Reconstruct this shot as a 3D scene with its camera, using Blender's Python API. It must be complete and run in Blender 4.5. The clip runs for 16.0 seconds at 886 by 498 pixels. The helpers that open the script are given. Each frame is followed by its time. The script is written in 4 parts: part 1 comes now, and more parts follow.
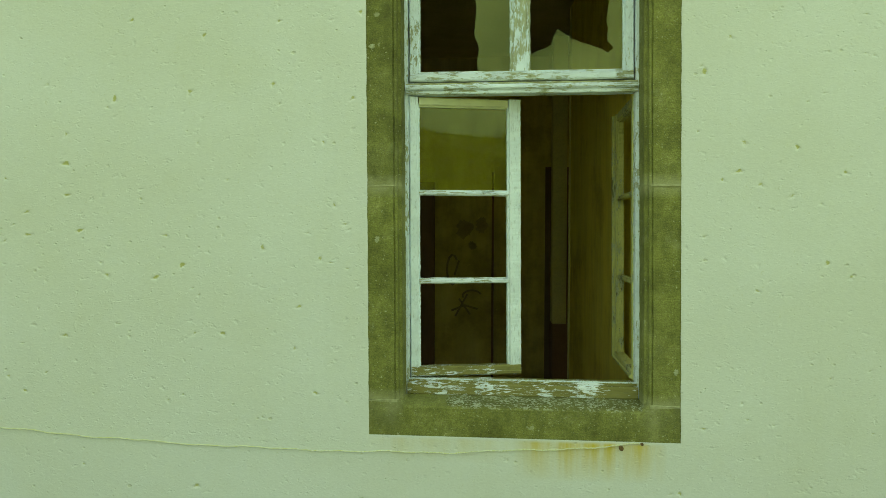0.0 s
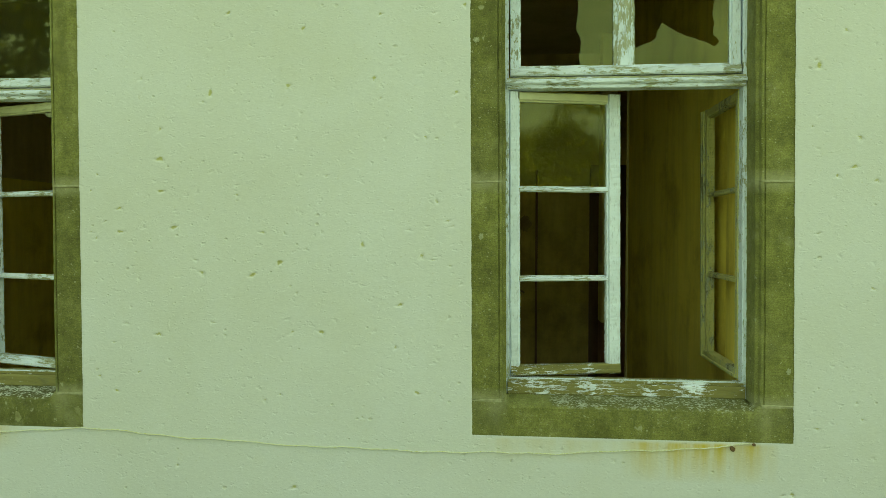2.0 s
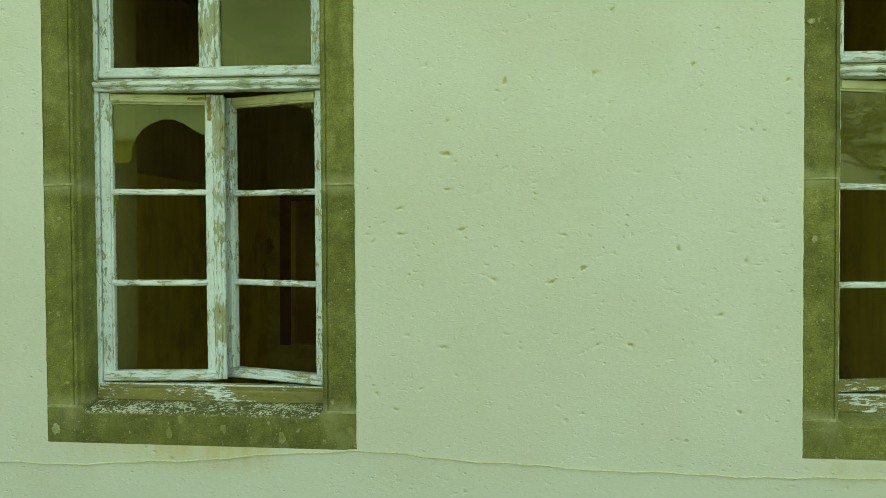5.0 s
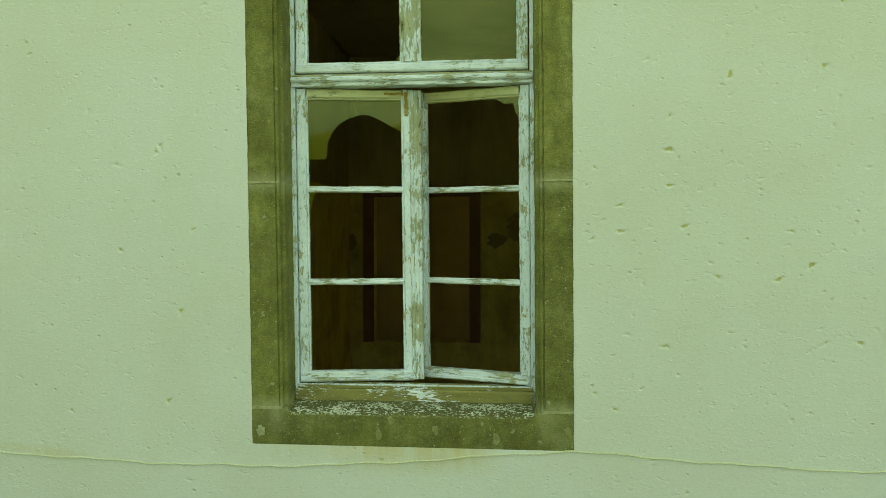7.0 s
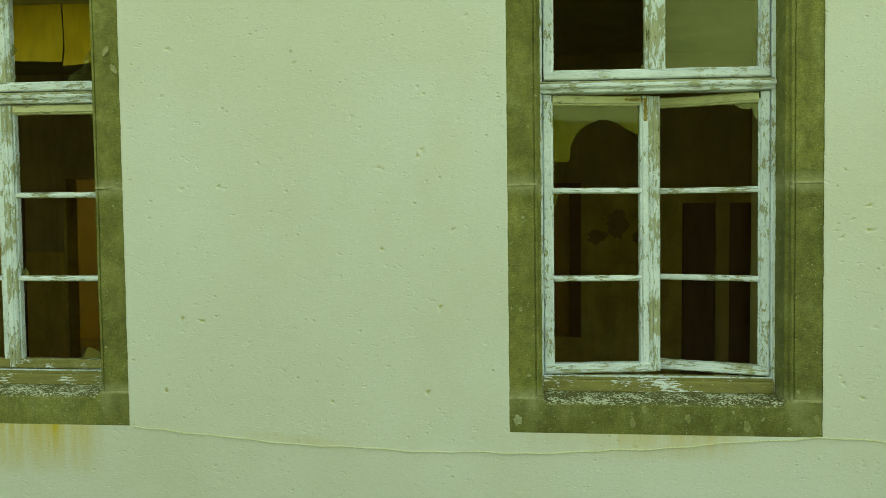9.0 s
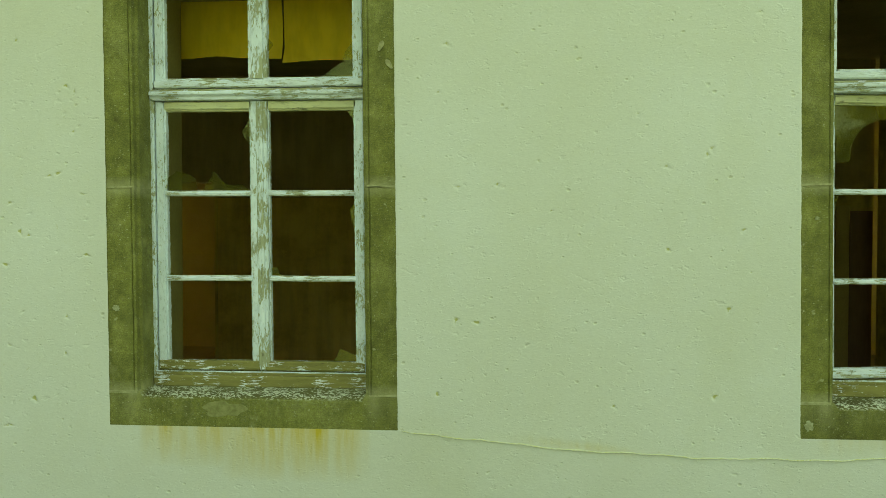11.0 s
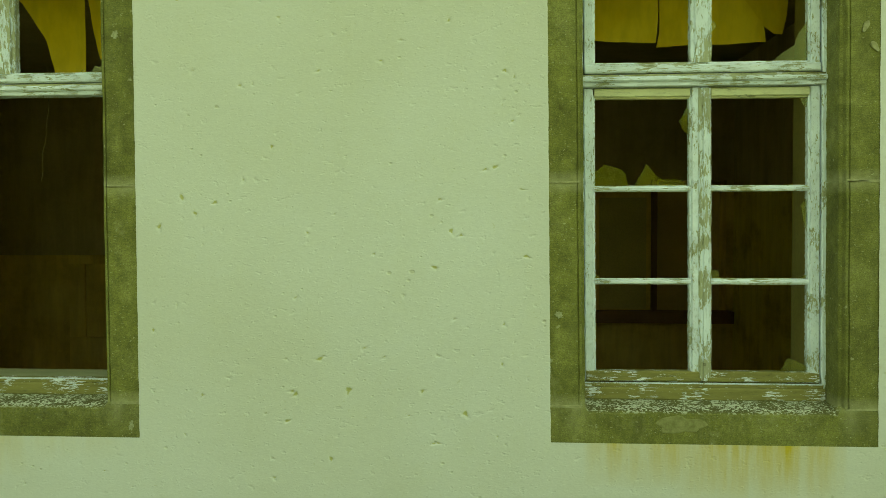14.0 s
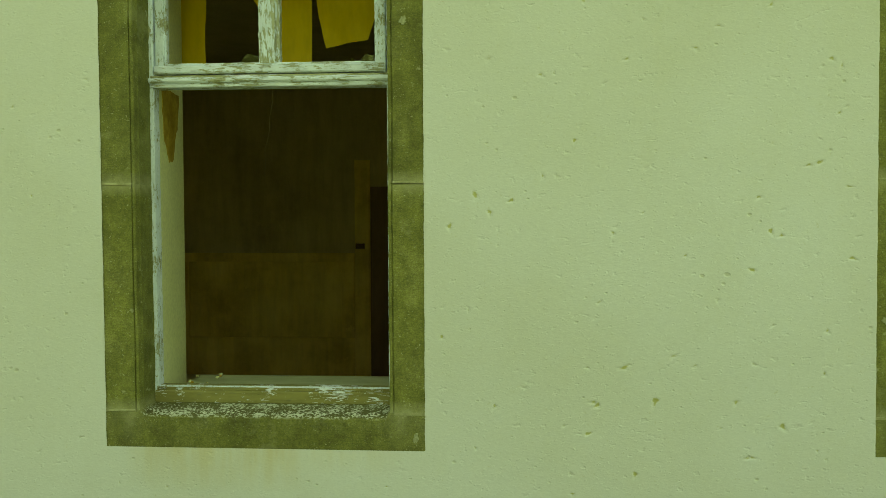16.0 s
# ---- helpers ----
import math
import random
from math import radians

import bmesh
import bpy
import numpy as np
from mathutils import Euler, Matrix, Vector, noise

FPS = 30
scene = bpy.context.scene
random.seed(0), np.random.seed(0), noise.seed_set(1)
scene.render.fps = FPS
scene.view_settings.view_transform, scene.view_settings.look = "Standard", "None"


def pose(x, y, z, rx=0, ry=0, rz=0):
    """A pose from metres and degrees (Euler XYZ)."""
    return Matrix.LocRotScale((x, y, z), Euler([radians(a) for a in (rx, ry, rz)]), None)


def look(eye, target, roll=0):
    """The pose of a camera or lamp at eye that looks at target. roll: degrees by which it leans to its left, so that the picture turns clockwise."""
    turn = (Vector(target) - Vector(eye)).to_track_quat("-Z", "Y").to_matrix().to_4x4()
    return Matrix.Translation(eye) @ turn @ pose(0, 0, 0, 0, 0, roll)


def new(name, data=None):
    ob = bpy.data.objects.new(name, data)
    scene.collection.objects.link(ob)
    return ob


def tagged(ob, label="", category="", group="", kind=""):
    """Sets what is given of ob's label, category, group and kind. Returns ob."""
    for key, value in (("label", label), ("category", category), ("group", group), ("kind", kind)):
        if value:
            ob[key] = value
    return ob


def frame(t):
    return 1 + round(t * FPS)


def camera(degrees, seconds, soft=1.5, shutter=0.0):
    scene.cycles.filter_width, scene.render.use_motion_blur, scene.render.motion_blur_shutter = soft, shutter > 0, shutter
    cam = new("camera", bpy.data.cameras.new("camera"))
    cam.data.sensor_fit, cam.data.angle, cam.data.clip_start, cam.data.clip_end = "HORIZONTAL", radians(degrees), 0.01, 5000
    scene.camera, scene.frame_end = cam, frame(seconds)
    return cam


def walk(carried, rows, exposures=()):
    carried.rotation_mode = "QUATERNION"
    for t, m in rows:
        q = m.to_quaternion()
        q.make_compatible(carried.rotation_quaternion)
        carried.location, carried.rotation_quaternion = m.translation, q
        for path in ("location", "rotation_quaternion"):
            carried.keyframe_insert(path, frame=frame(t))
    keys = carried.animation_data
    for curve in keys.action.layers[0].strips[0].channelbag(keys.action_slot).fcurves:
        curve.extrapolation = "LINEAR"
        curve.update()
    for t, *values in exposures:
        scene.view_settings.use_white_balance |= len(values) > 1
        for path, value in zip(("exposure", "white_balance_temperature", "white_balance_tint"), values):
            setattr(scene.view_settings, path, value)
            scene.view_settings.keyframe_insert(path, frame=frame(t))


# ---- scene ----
cam = camera(65.0, 16.0, soft=0.5)
PATH = [
    (0, (0.135, -3.142, 1.742), (-0.044, -1.151, 1.699), 0.2),
    (0.5, (-0.016, -3.156, 1.736), (-0.196, -1.165, 1.691), 0.2),
    (1, (-0.13, -3.165, 1.728), (-0.305, -1.173, 1.685), 0.2),
    (1.5, (-0.222, -3.154, 1.727), (-0.394, -1.162, 1.683), 0.2),
    (2, (-0.352, -3.128, 1.728), (-0.524, -1.136, 1.684), 0.2),
    (2.5, (-0.536, -3.088, 1.737), (-0.706, -1.096, 1.691), 0.2),
    (3, (-0.758, -3.056, 1.741), (-0.923, -1.063, 1.697), 0.1),
    (3.5, (-1.001, -3.013, 1.737), (-1.164, -1.02, 1.693), 0.2),
    (4, (-1.247, -2.971, 1.732), (-1.411, -0.978, 1.687), 0.2),
    (4.2, (-1.344, -2.962, 1.732), (-1.509, -0.969, 1.689), 0.2),
    (6.5, (-2.421, -2.919, 1.741), (-2.579, -0.926, 1.69), -0.0),
    (7, (-2.652, -2.957, 1.745), (-2.815, -0.964, 1.686), -0.1),
    (7.5, (-2.901, -3.006, 1.749), (-3.064, -1.014, 1.684), -0.1),
    (8, (-3.186, -3.063, 1.76), (-3.334, -1.07, 1.694), -0.1),
    (8.5, (-3.495, -3.141, 1.772), (-3.636, -1.147, 1.699), -0.3),
    (9, (-3.799, -3.211, 1.77), (-3.951, -1.218, 1.697), -0.3),
    (9.2, (-3.927, -3.225, 1.769), (-4.079, -1.232, 1.698), -0.3),
    (11.3, (-5.353, -3.227, 1.717), (-5.486, -1.232, 1.676), 0.1),
    (11.5, (-5.495, -3.22, 1.716), (-5.628, -1.225, 1.675), 0.1),
    (12, (-5.862, -3.201, 1.723), (-5.982, -1.205, 1.675), 0.1),
    (12.5, (-6.221, -3.162, 1.729), (-6.342, -1.166, 1.679), -0.0),
    (13, (-6.587, -3.119, 1.732), (-6.708, -1.124, 1.68), -0.0),
    (13.5, (-6.939, -3.089, 1.739), (-7.056, -1.093, 1.682), -0.1),
    (14, (-7.278, -3.065, 1.74), (-7.388, -1.069, 1.684), -0.1),
    (14.5, (-7.598, -3.036, 1.748), (-7.713, -1.04, 1.685), -0.0),
    (15, (-7.925, -3.007, 1.755), (-8.041, -1.012, 1.687), -0.1),
    (15.5, (-8.256, -2.962, 1.762), (-8.373, -0.967, 1.691), -0.1),
    (16, (-8.594, -2.93, 1.76), (-8.705, -0.934, 1.691), -0.1),
]
EXPOSURE = [
    (0.0, 1.59, 6850.0, -26.0), (3.5, 1.64, 6750.0, -21.5), (7.0, 1.62, 6850.0, -25.0), (9.0, 1.62, 7100.0, -23.0),
    (11.3, 1.60, 7300.0, -27.0), (12.5, 1.57, 7850.0, -31.5), (14.5, 1.54, 8150.0, -32.0), (16.0, 1.48, 8550.0, -33.5),
]
walk(cam, [(t, look(eye, target, roll)) for t, eye, target, roll in PATH], EXPOSURE)

# ---- world, sun, exposure ----
world = bpy.data.worlds.new("overcast_sky")
scene.world = world
world.use_nodes = True
wn, wl = world.node_tree.nodes, world.node_tree.links
wn.clear()
SUN_ELEV, SUN_ROT = radians(48), radians(20)
sky = wn.new("ShaderNodeTexSky")
sky.sky_type, sky.sun_disc = "NISHITA", False
sky.sun_elevation, sky.sun_rotation = SUN_ELEV, SUN_ROT
sky_level = wn.new("ShaderNodeVectorMath")
sky_level.operation = "SCALE"
sky_level.inputs["Scale"].default_value = 0.10
wl.new(sky.outputs[0], sky_level.inputs[0])
w_tc = wn.new("ShaderNodeTexCoord")
w_map = wn.new("ShaderNodeMapping")
w_map.inputs["Scale"].default_value = (1.0, 1.0, 2.4)
wl.new(w_tc.outputs["Generated"], w_map.inputs[0])
clouds = wn.new("ShaderNodeTexNoise")
clouds.inputs["Scale"].default_value, clouds.inputs["Detail"].default_value, clouds.inputs["Roughness"].default_value = 8.0, 8, 0.58
wl.new(w_map.outputs[0], clouds.inputs["Vector"])
w_ramp = wn.new("ShaderNodeValToRGB")
w_ramp.color_ramp.elements[0].position, w_ramp.color_ramp.elements[0].color = 0.34, (0.62, 0.66, 0.58, 1)
w_ramp.color_ramp.elements[1].position, w_ramp.color_ramp.elements[1].color = 0.66, (1.22, 1.27, 1.14, 1)
wl.new(clouds.outputs[0], w_ramp.inputs[0])
w_mix = wn.new("ShaderNodeMix")
w_mix.data_type = "RGBA"
w_mix.inputs["Factor"].default_value = 0.88
wl.new(sky_level.outputs[0], w_mix.inputs["A"])
wl.new(w_ramp.outputs[0], w_mix.inputs["B"])
w_bg = wn.new("ShaderNodeBackground")
w_bg.inputs["Strength"].default_value = 0.45
wl.new(w_mix.outputs["Result"], w_bg.inputs["Color"])
w_out = wn.new("ShaderNodeOutputWorld")
wl.new(w_bg.outputs[0], w_out.inputs["Surface"])

sun_data = bpy.data.lights.new("sun", "SUN")
sun_data.energy, sun_data.angle, sun_data.color = 5.0, radians(2.0), (1.0, 0.95, 0.86)
sun = new("sun", sun_data)
sun.matrix_world = look((1.8, 18.0, 22.0), (-4.0, 0.0, 0.0))

# ---- materials ----


class Mat:
    """A node material with short calls for the nodes that every surface here uses."""

    def __init__(self, name, rough=0.8, metal=0.0):
        self.m = bpy.data.materials.new(name)
        self.m.use_nodes = True
        self.n, self.l = self.m.node_tree.nodes, self.m.node_tree.links
        self.b = self.n["Principled BSDF"]
        self.b.inputs["Roughness"].default_value = rough
        self.b.inputs["Metallic"].default_value = metal
        tc = self.n.new("ShaderNodeTexCoord")
        info = self.n.new("ShaderNodeObjectInfo")
        mul = self.n.new("ShaderNodeMath")
        mul.operation = "MULTIPLY"
        mul.inputs[1].default_value = 37.0
        self.l.new(info.outputs["Random"], mul.inputs[0])
        add = self.n.new("ShaderNodeVectorMath")
        self.l.new(tc.outputs["Object"], add.inputs[0])
        self.l.new(mul.outputs[0], add.inputs[1])
        self.co, self.rand = add.outputs[0], info.outputs["Random"]

    def scaled(self, s):
        mp = self.n.new("ShaderNodeMapping")
        mp.inputs["Scale"].default_value = s
        self.l.new(self.co, mp.inputs[0])
        return mp.outputs[0]

    def noise(self, scale, detail=4, rough=0.6, s=(1, 1, 1), warp=0.0):
        t = self.n.new("ShaderNodeTexNoise")
        t.inputs["Scale"].default_value, t.inputs["Detail"].default_value, t.inputs["Roughness"].default_value = scale, detail, rough
        t.inputs["Distortion"].default_value = warp
        self.l.new(self.scaled(s), t.inputs["Vector"])
        return t.outputs[0]

    def voronoi(self, scale, s=(1, 1, 1)):
        t = self.n.new("ShaderNodeTexVoronoi")
        t.inputs["Scale"].default_value = scale
        self.l.new(self.scaled(s), t.inputs["Vector"])
        return t.outputs["Distance"]

    def ramp(self, value, *stops):
        r = self.n.new("ShaderNodeValToRGB")
        e = r.color_ramp.elements
        while len(e) < len(stops):
            e.new(0.5)
        for k, (p, c) in zip(e, stops):
            k.position = p
            k.color = (c, c, c, 1) if isinstance(c, (int, float)) else (*c, 1)
        self.l.new(value, r.inputs[0])
        return r.outputs[0]

    def mix(self, f, a, b, how="MIX"):
        m = self.n.new("ShaderNodeMix")
        m.data_type, m.blend_type = "RGBA", how
        for v, k in ((f, "Factor"), (a, "A"), (b, "B")):
            if isinstance(v, (int, float)):
                m.inputs[k].default_value = v if k == "Factor" else (v, v, v, 1)
            elif isinstance(v, tuple):
                m.inputs[k].default_value = (*v, 1)
            else:
                self.l.new(v, m.inputs[k])
        return m.outputs["Result"]

    def math(self, op, a, b=0.0):
        m = self.n.new("ShaderNodeMath")
        m.operation = op
        for v, i in ((a, 0), (b, 1)):
            if isinstance(v, (int, float)):
                m.inputs[i].default_value = v
            else:
                self.l.new(v, m.inputs[i])
        return m.outputs[0]

    def attr(self, name):
        a = self.n.new("ShaderNodeAttribute")
        a.attribute_name = name
        return a.outputs["Fac"]

    def done(self, color, bumps=(), rough=None):
        if isinstance(color, tuple):
            self.b.inputs["Base Color"].default_value = (*color, 1)
        else:
            self.l.new(color, self.b.inputs["Base Color"])
        if rough is not None:
            self.l.new(rough, self.b.inputs["Roughness"])
        last = None
        for h, strength, dist in bumps:
            bp = self.n.new("ShaderNodeBump")
            bp.inputs["Strength"].default_value, bp.inputs["Distance"].default_value = strength, dist
            self.l.new(h, bp.inputs["Height"])
            if last:
                self.l.new(last, bp.inputs["Normal"])
            last = bp.outputs[0]
        if last:
            self.l.new(last, self.b.inputs["Normal"])
        return self.m


def make_plaster():
    k = Mat("facade_plaster", 0.92)
    base = k.ramp(k.noise(0.9, 5, 0.6), (0.3, (0.625, 0.638, 0.575)), (0.7, (0.675, 0.700, 0.690)))
    fine = k.ramp(k.noise(85, 5, 0.7, (0.7, 1, 1)), (0.36, 0.86), (0.55, 1.03))
    c = k.mix(0.25, base, fine, "MULTIPLY")
    specks = k.ramp(k.noise(95, 2, 0.5, (0.8, 1, 1)), (0.69, 0.0), (0.74, 1.0))
    c = k.mix(k.math("MULTIPLY", specks, 0.3), c, (0.46, 0.45, 0.25))
    grime = k.ramp(k.noise(2.4, 6, 0.65, (1, 1, 0.6)), (0.54, 0.0), (0.78, 0.5))
    c = k.mix(k.math("MULTIPLY", grime, 0.38), c, (0.52, 0.53, 0.36))
    streak = k.ramp(k.noise(13, 5, 0.6, (1, 1, 0.12)), (0.38, 0.0), (0.62, 1.0))
    rust = k.math("MULTIPLY", k.attr("rust"), k.math("ADD", k.math("MULTIPLY", streak, 0.8), 0.3))
    c = k.mix(rust, c, (0.53, 0.42, 0.05))
    # pits with ragged rims: a soft hollow, frayed by fine noise
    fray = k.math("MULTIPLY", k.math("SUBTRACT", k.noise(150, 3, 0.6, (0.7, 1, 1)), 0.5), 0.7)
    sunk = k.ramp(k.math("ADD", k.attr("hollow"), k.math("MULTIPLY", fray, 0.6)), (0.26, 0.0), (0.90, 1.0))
    # ochre set high in each pit, with the upper rim's shade in its colour
    ochre = k.ramp(k.math("ADD", k.attr("dirt_shade"), fray), (0.42, 0.0), (0.68, 1.0))
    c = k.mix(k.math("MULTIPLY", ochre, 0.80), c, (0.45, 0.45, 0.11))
    # scattered small pits: one to a cell, most of them too shallow to show
    size = k.math("MULTIPLY", k.noise(6.5, 3, 0.6), 0.62)
    cell = k.math("ADD", k.voronoi(17, (0.85, 1, 1.15)), k.math("ADD", size, k.math("MULTIPLY", fray, 0.12)))
    small = k.ramp(cell, (0.285, 1.0), (0.385, 0.0))
    c = k.mix(k.math("MULTIPLY", small, 0.24), c, (0.43, 0.42, 0.14))
    dents = k.ramp(k.noise(34, 2, 0.5, (0.65, 1, 1)), (0.25, 0.0), (0.33, 1.0))
    lumps = k.ramp(k.noise(60, 3, 0.55, (0.7, 1, 1)), (0.60, 0.0), (0.74, 1.0))
    return k.done(c, [
        (k.noise(7, 4, 0.5, (0.7, 1, 1)), 0.15, 0.02),
        (dents, 0.45, 0.004),
        (lumps, 0.4, 0.003),
        (k.noise(120, 4, 0.62, (0.55, 1, 1)), 0.55, 0.0026),
        (k.math("SUBTRACT", 1.0, small), 0.7, 0.005),
        (k.math("SUBTRACT", 1.0, sunk), 0.55, 0.0048),
    ])


def make_stone():
    k = Mat("dressed_sandstone", 0.93)
    base = k.ramp(k.noise(4, 6, 0.68), (0.3, (0.130, 0.137, 0.030)), (0.52, (0.190, 0.198, 0.051)), (0.72, (0.262, 0.270, 0.094)))
    tint = k.ramp(k.rand, (0.0, 0.86), (1.0, 1.12))
    c = k.mix(1.0, base, tint, "MULTIPLY")
    c = k.mix(0.85, c, k.ramp(k.noise(15, 7, 0.72, (1, 1, 0.75)), (0.34, 0.62), (0.62, 1.18)), "MULTIPLY")
    grit = k.noise(210, 3, 0.6, (0.8, 1, 1))
    c = k.mix(0.7, c, k.ramp(grit, (0.34, 0.60), (0.62, 1.22)), "MULTIPLY")
    lines = k.noise(110, 3, 0.6, (0.22, 1, 1.5))
    c = k.mix(0.3, c, k.ramp(lines, (0.36, 0.70), (0.60, 1.15)), "MULTIPLY")
    specks = k.ramp(k.noise(85, 3, 0.6, (0.8, 1, 1)), (0.67, 0.0), (0.71, 1.0))
    c = k.mix(k.math("MULTIPLY", specks, 0.7), c, (0.46, 0.47, 0.30))
    ticks = k.ramp(k.noise(170, 2, 0.5, (0.5, 1, 1.2)), (0.68, 0.0), (0.72, 1.0))
    c = k.mix(k.math("MULTIPLY", ticks, 0.5), c, (0.46, 0.47, 0.30))
    damp = k.ramp(k.noise(7, 5, 0.65, (1, 1, 0.3)), (0.54, 0.0), (0.70, 1.0))
    c = k.mix(k.math("MULTIPLY", damp, 0.45), c, (0.088, 0.092, 0.022))
    patch = k.ramp(k.noise(3.2, 6, 0.72), (0.60, 0.0), (0.66, 1.0))
    c = k.mix(k.math("MULTIPLY", patch, 0.4), c, (0.28, 0.29, 0.14))
    spots = k.ramp(k.noise(22, 3, 0.55), (0.695, 0.0), (0.735, 1.0))
    c = k.mix(k.math("MULTIPLY", spots, 0.6), c, (0.40, 0.41, 0.25))
    c = k.mix(k.math("MULTIPLY", k.attr("lichen"), 0.8), c, (0.075, 0.072, 0.022))
    colony = k.math("ADD", k.math("MULTIPLY", k.noise(112, 4, 0.6, (0.75, 1, 0.9)), 0.66), k.math("MULTIPLY", k.noise(17, 3, 0.6), 0.34))
    lichen = k.math("MULTIPLY", k.attr("lichen"), k.ramp(colony, (0.515, 0.0), (0.545, 1.0)))
    c = k.mix(lichen, c, (0.58, 0.61, 0.50))
    smeared = k.math("MULTIPLY", k.attr("mortar"), k.ramp(k.noise(26, 5, 0.7), (0.30, 0.35), (0.62, 1.0)))
    c = k.mix(smeared, c, (0.36, 0.365, 0.205))
    return k.done(c, [(lines, 0.4, 0.003), (grit, 0.7, 0.003), (k.noise(38, 4, 0.65), 0.4, 0.006)])


def make_paint(name, stretch, bare, fade=(0.77, 0.81, 0.91), size=34, under=0.05, coat_color=(0.43, 0.45, 0.31)):
    """Old white oil paint that flakes off grey wood. stretch: the grain's direction; bare: how much of it has come off."""
    k = Mat(name, 0.7)
    grain = k.noise(42, 5, 0.65, stretch, 0.4)
    wood = k.ramp(grain, (0.32, (0.09, 0.085, 0.03)), (0.5, (0.19, 0.185, 0.075)), (0.7, (0.29, 0.285, 0.14)))
    dirt_shade = k.ramp(k.noise(7, 5, 0.65), (0.35, 0.84), (0.65, 1.0))
    paint = k.mix(1.0, fade, dirt_shade, "MULTIPLY")
    lost = k.math("ADD", k.math("MULTIPLY", k.noise(size, 6, 0.7, stretch, 0.5), 0.55), k.math("MULTIPLY", k.noise(6.5, 4, 0.6), 0.45))
    kept = k.ramp(lost, (bare - 0.008, 0.0), (bare + 0.008, 1.0))
    primed = k.ramp(lost, (bare - under - 0.008, 0.0), (bare - under + 0.008, 1.0))
    thin = k.ramp(k.noise(95, 5, 0.75, stretch), (0.36, 0.62), (0.46, 1.0))
    coat = k.mix(0.5, coat_color, k.ramp(grain, (0.35, 0.6), (0.6, 1.05)), "MULTIPLY")
    c = k.mix(kept, k.mix(primed, wood, coat), k.mix(0.7, paint, thin, "MULTIPLY"))
    return k.done(c, [(kept, 0.8, 0.003), (grain, 0.4, 0.002)], k.ramp(kept, (0, 0.88), (1, 0.5)))


def make_plain(name, a, b, rough=0.85, scale=4.0, bump=0.2, s=(1, 1, 1), fine=60):
    k = Mat(name, rough)
    c = k.ramp(k.noise(scale, 6, 0.65, s), (0.32, a), (0.68, b))
    c = k.mix(0.4, c, k.ramp(k.noise(fine, 4, 0.65, s), (0.35, 0.72), (0.6, 1.05)), "MULTIPLY")
    return k.done(c, [(k.noise(fine, 4, 0.6, s), bump, 0.003)])


def make_stained(name, clean, mid, dark):
    """An interior wall with damp streaks running down it."""
    k = Mat(name, 0.9)
    big = k.noise(1.6, 6, 0.7)
    c = k.ramp(big, (0.34, dark), (0.5, mid), (0.68, clean))
    run = k.ramp(k.noise(9, 5, 0.65, (1, 1, 0.13)), (0.36, 0.65), (0.6, 1.08))
    c = k.mix(0.4, c, run, "MULTIPLY")
    flake = k.ramp(k.noise(6, 6, 0.7), (0.64, 0.0), (0.67, 1.0))
    c = k.mix(k.math("MULTIPLY", flake, 0.5), c, clean)
    return k.done(c, [(k.noise(30, 5, 0.65), 0.3, 0.006)])


def make_glass():
    k = Mat("old_window_glass", 0.0)
    k.b.inputs["Transmission Weight"].default_value = 0.985
    k.b.inputs["Specular Tint"].default_value = (0.92, 0.95, 0.40, 1.0)
    k.b.inputs["IOR"].default_value = 1.6
    wave = k.noise(2.2, 2, 0.4)
    return k.done((0.66, 0.68, 0.36), [(wave, 0.03, 0.01)])


def make_blind():
    k = Mat("yellowed_blind", 0.9)
    c = k.ramp(k.noise(2.6, 5, 0.6), (0.3, (0.84, 0.60, 0.045)), (0.7, (0.91, 0.70, 0.08)))
    c = k.mix(0.5, c, k.ramp(k.noise(16, 4, 0.6, (1, 1, 0.3)), (0.35, 0.75), (0.6, 1.0)), "MULTIPLY")
    return k.done(c, [(k.noise(5, 3, 0.5), 0.3, 0.02)])


def make_leaf(name, a, b, c3, toned=False):
    k = Mat(name, 0.6)
    geo = k.n.new("ShaderNodeNewGeometry")
    pick = k.attr("tone") if toned else geo.outputs["Random Per Island"]
    c = k.ramp(pick, (0.0, a), (0.6, b), (1.0, c3))
    c = k.mix(0.5, c, k.ramp(k.noise(0.5, 3, 0.6), (0.3, 0.6), (0.7, 1.15)), "MULTIPLY")
    k.done(c)
    # light that shines through the thin blade
    through_leaf = k.n.new("ShaderNodeBsdfTranslucent")
    k.l.new(c, through_leaf.inputs["Color"])
    both = k.n.new("ShaderNodeMixShader")
    both.inputs[0].default_value = 0.45
    k.l.new(k.b.outputs[0], both.inputs[1])
    k.l.new(through_leaf.outputs[0], both.inputs[2])
    k.l.new(both.outputs[0], k.n["Material Output"].inputs["Surface"])
    return k.m


PLASTER = make_plaster()
STONE = make_stone()
MORTAR = make_plain("pale_lime_mortar", (0.25, 0.25, 0.12), (0.46, 0.46, 0.28), 0.95, 22, 0.4)
LICHEN = make_plain("pale_lichen", (0.25, 0.26, 0.13), (0.42, 0.44, 0.29), 0.95, 70, 0.5)
SCALED = make_plain("scaled_sandstone", (0.20, 0.205, 0.075), (0.30, 0.305, 0.14), 0.95, 30, 0.5)
PAINT_UP = make_paint("flaking_white_paint_upright", (1.0, 1.0, 0.32), 0.446, (0.80, 0.89, 1.0), size=92, under=0.085)
PAINT_SOUND = make_paint("sound_white_paint_upright", (1.0, 1.0, 0.25), 0.375, (0.82, 0.91, 1.0), size=66, under=0.02)
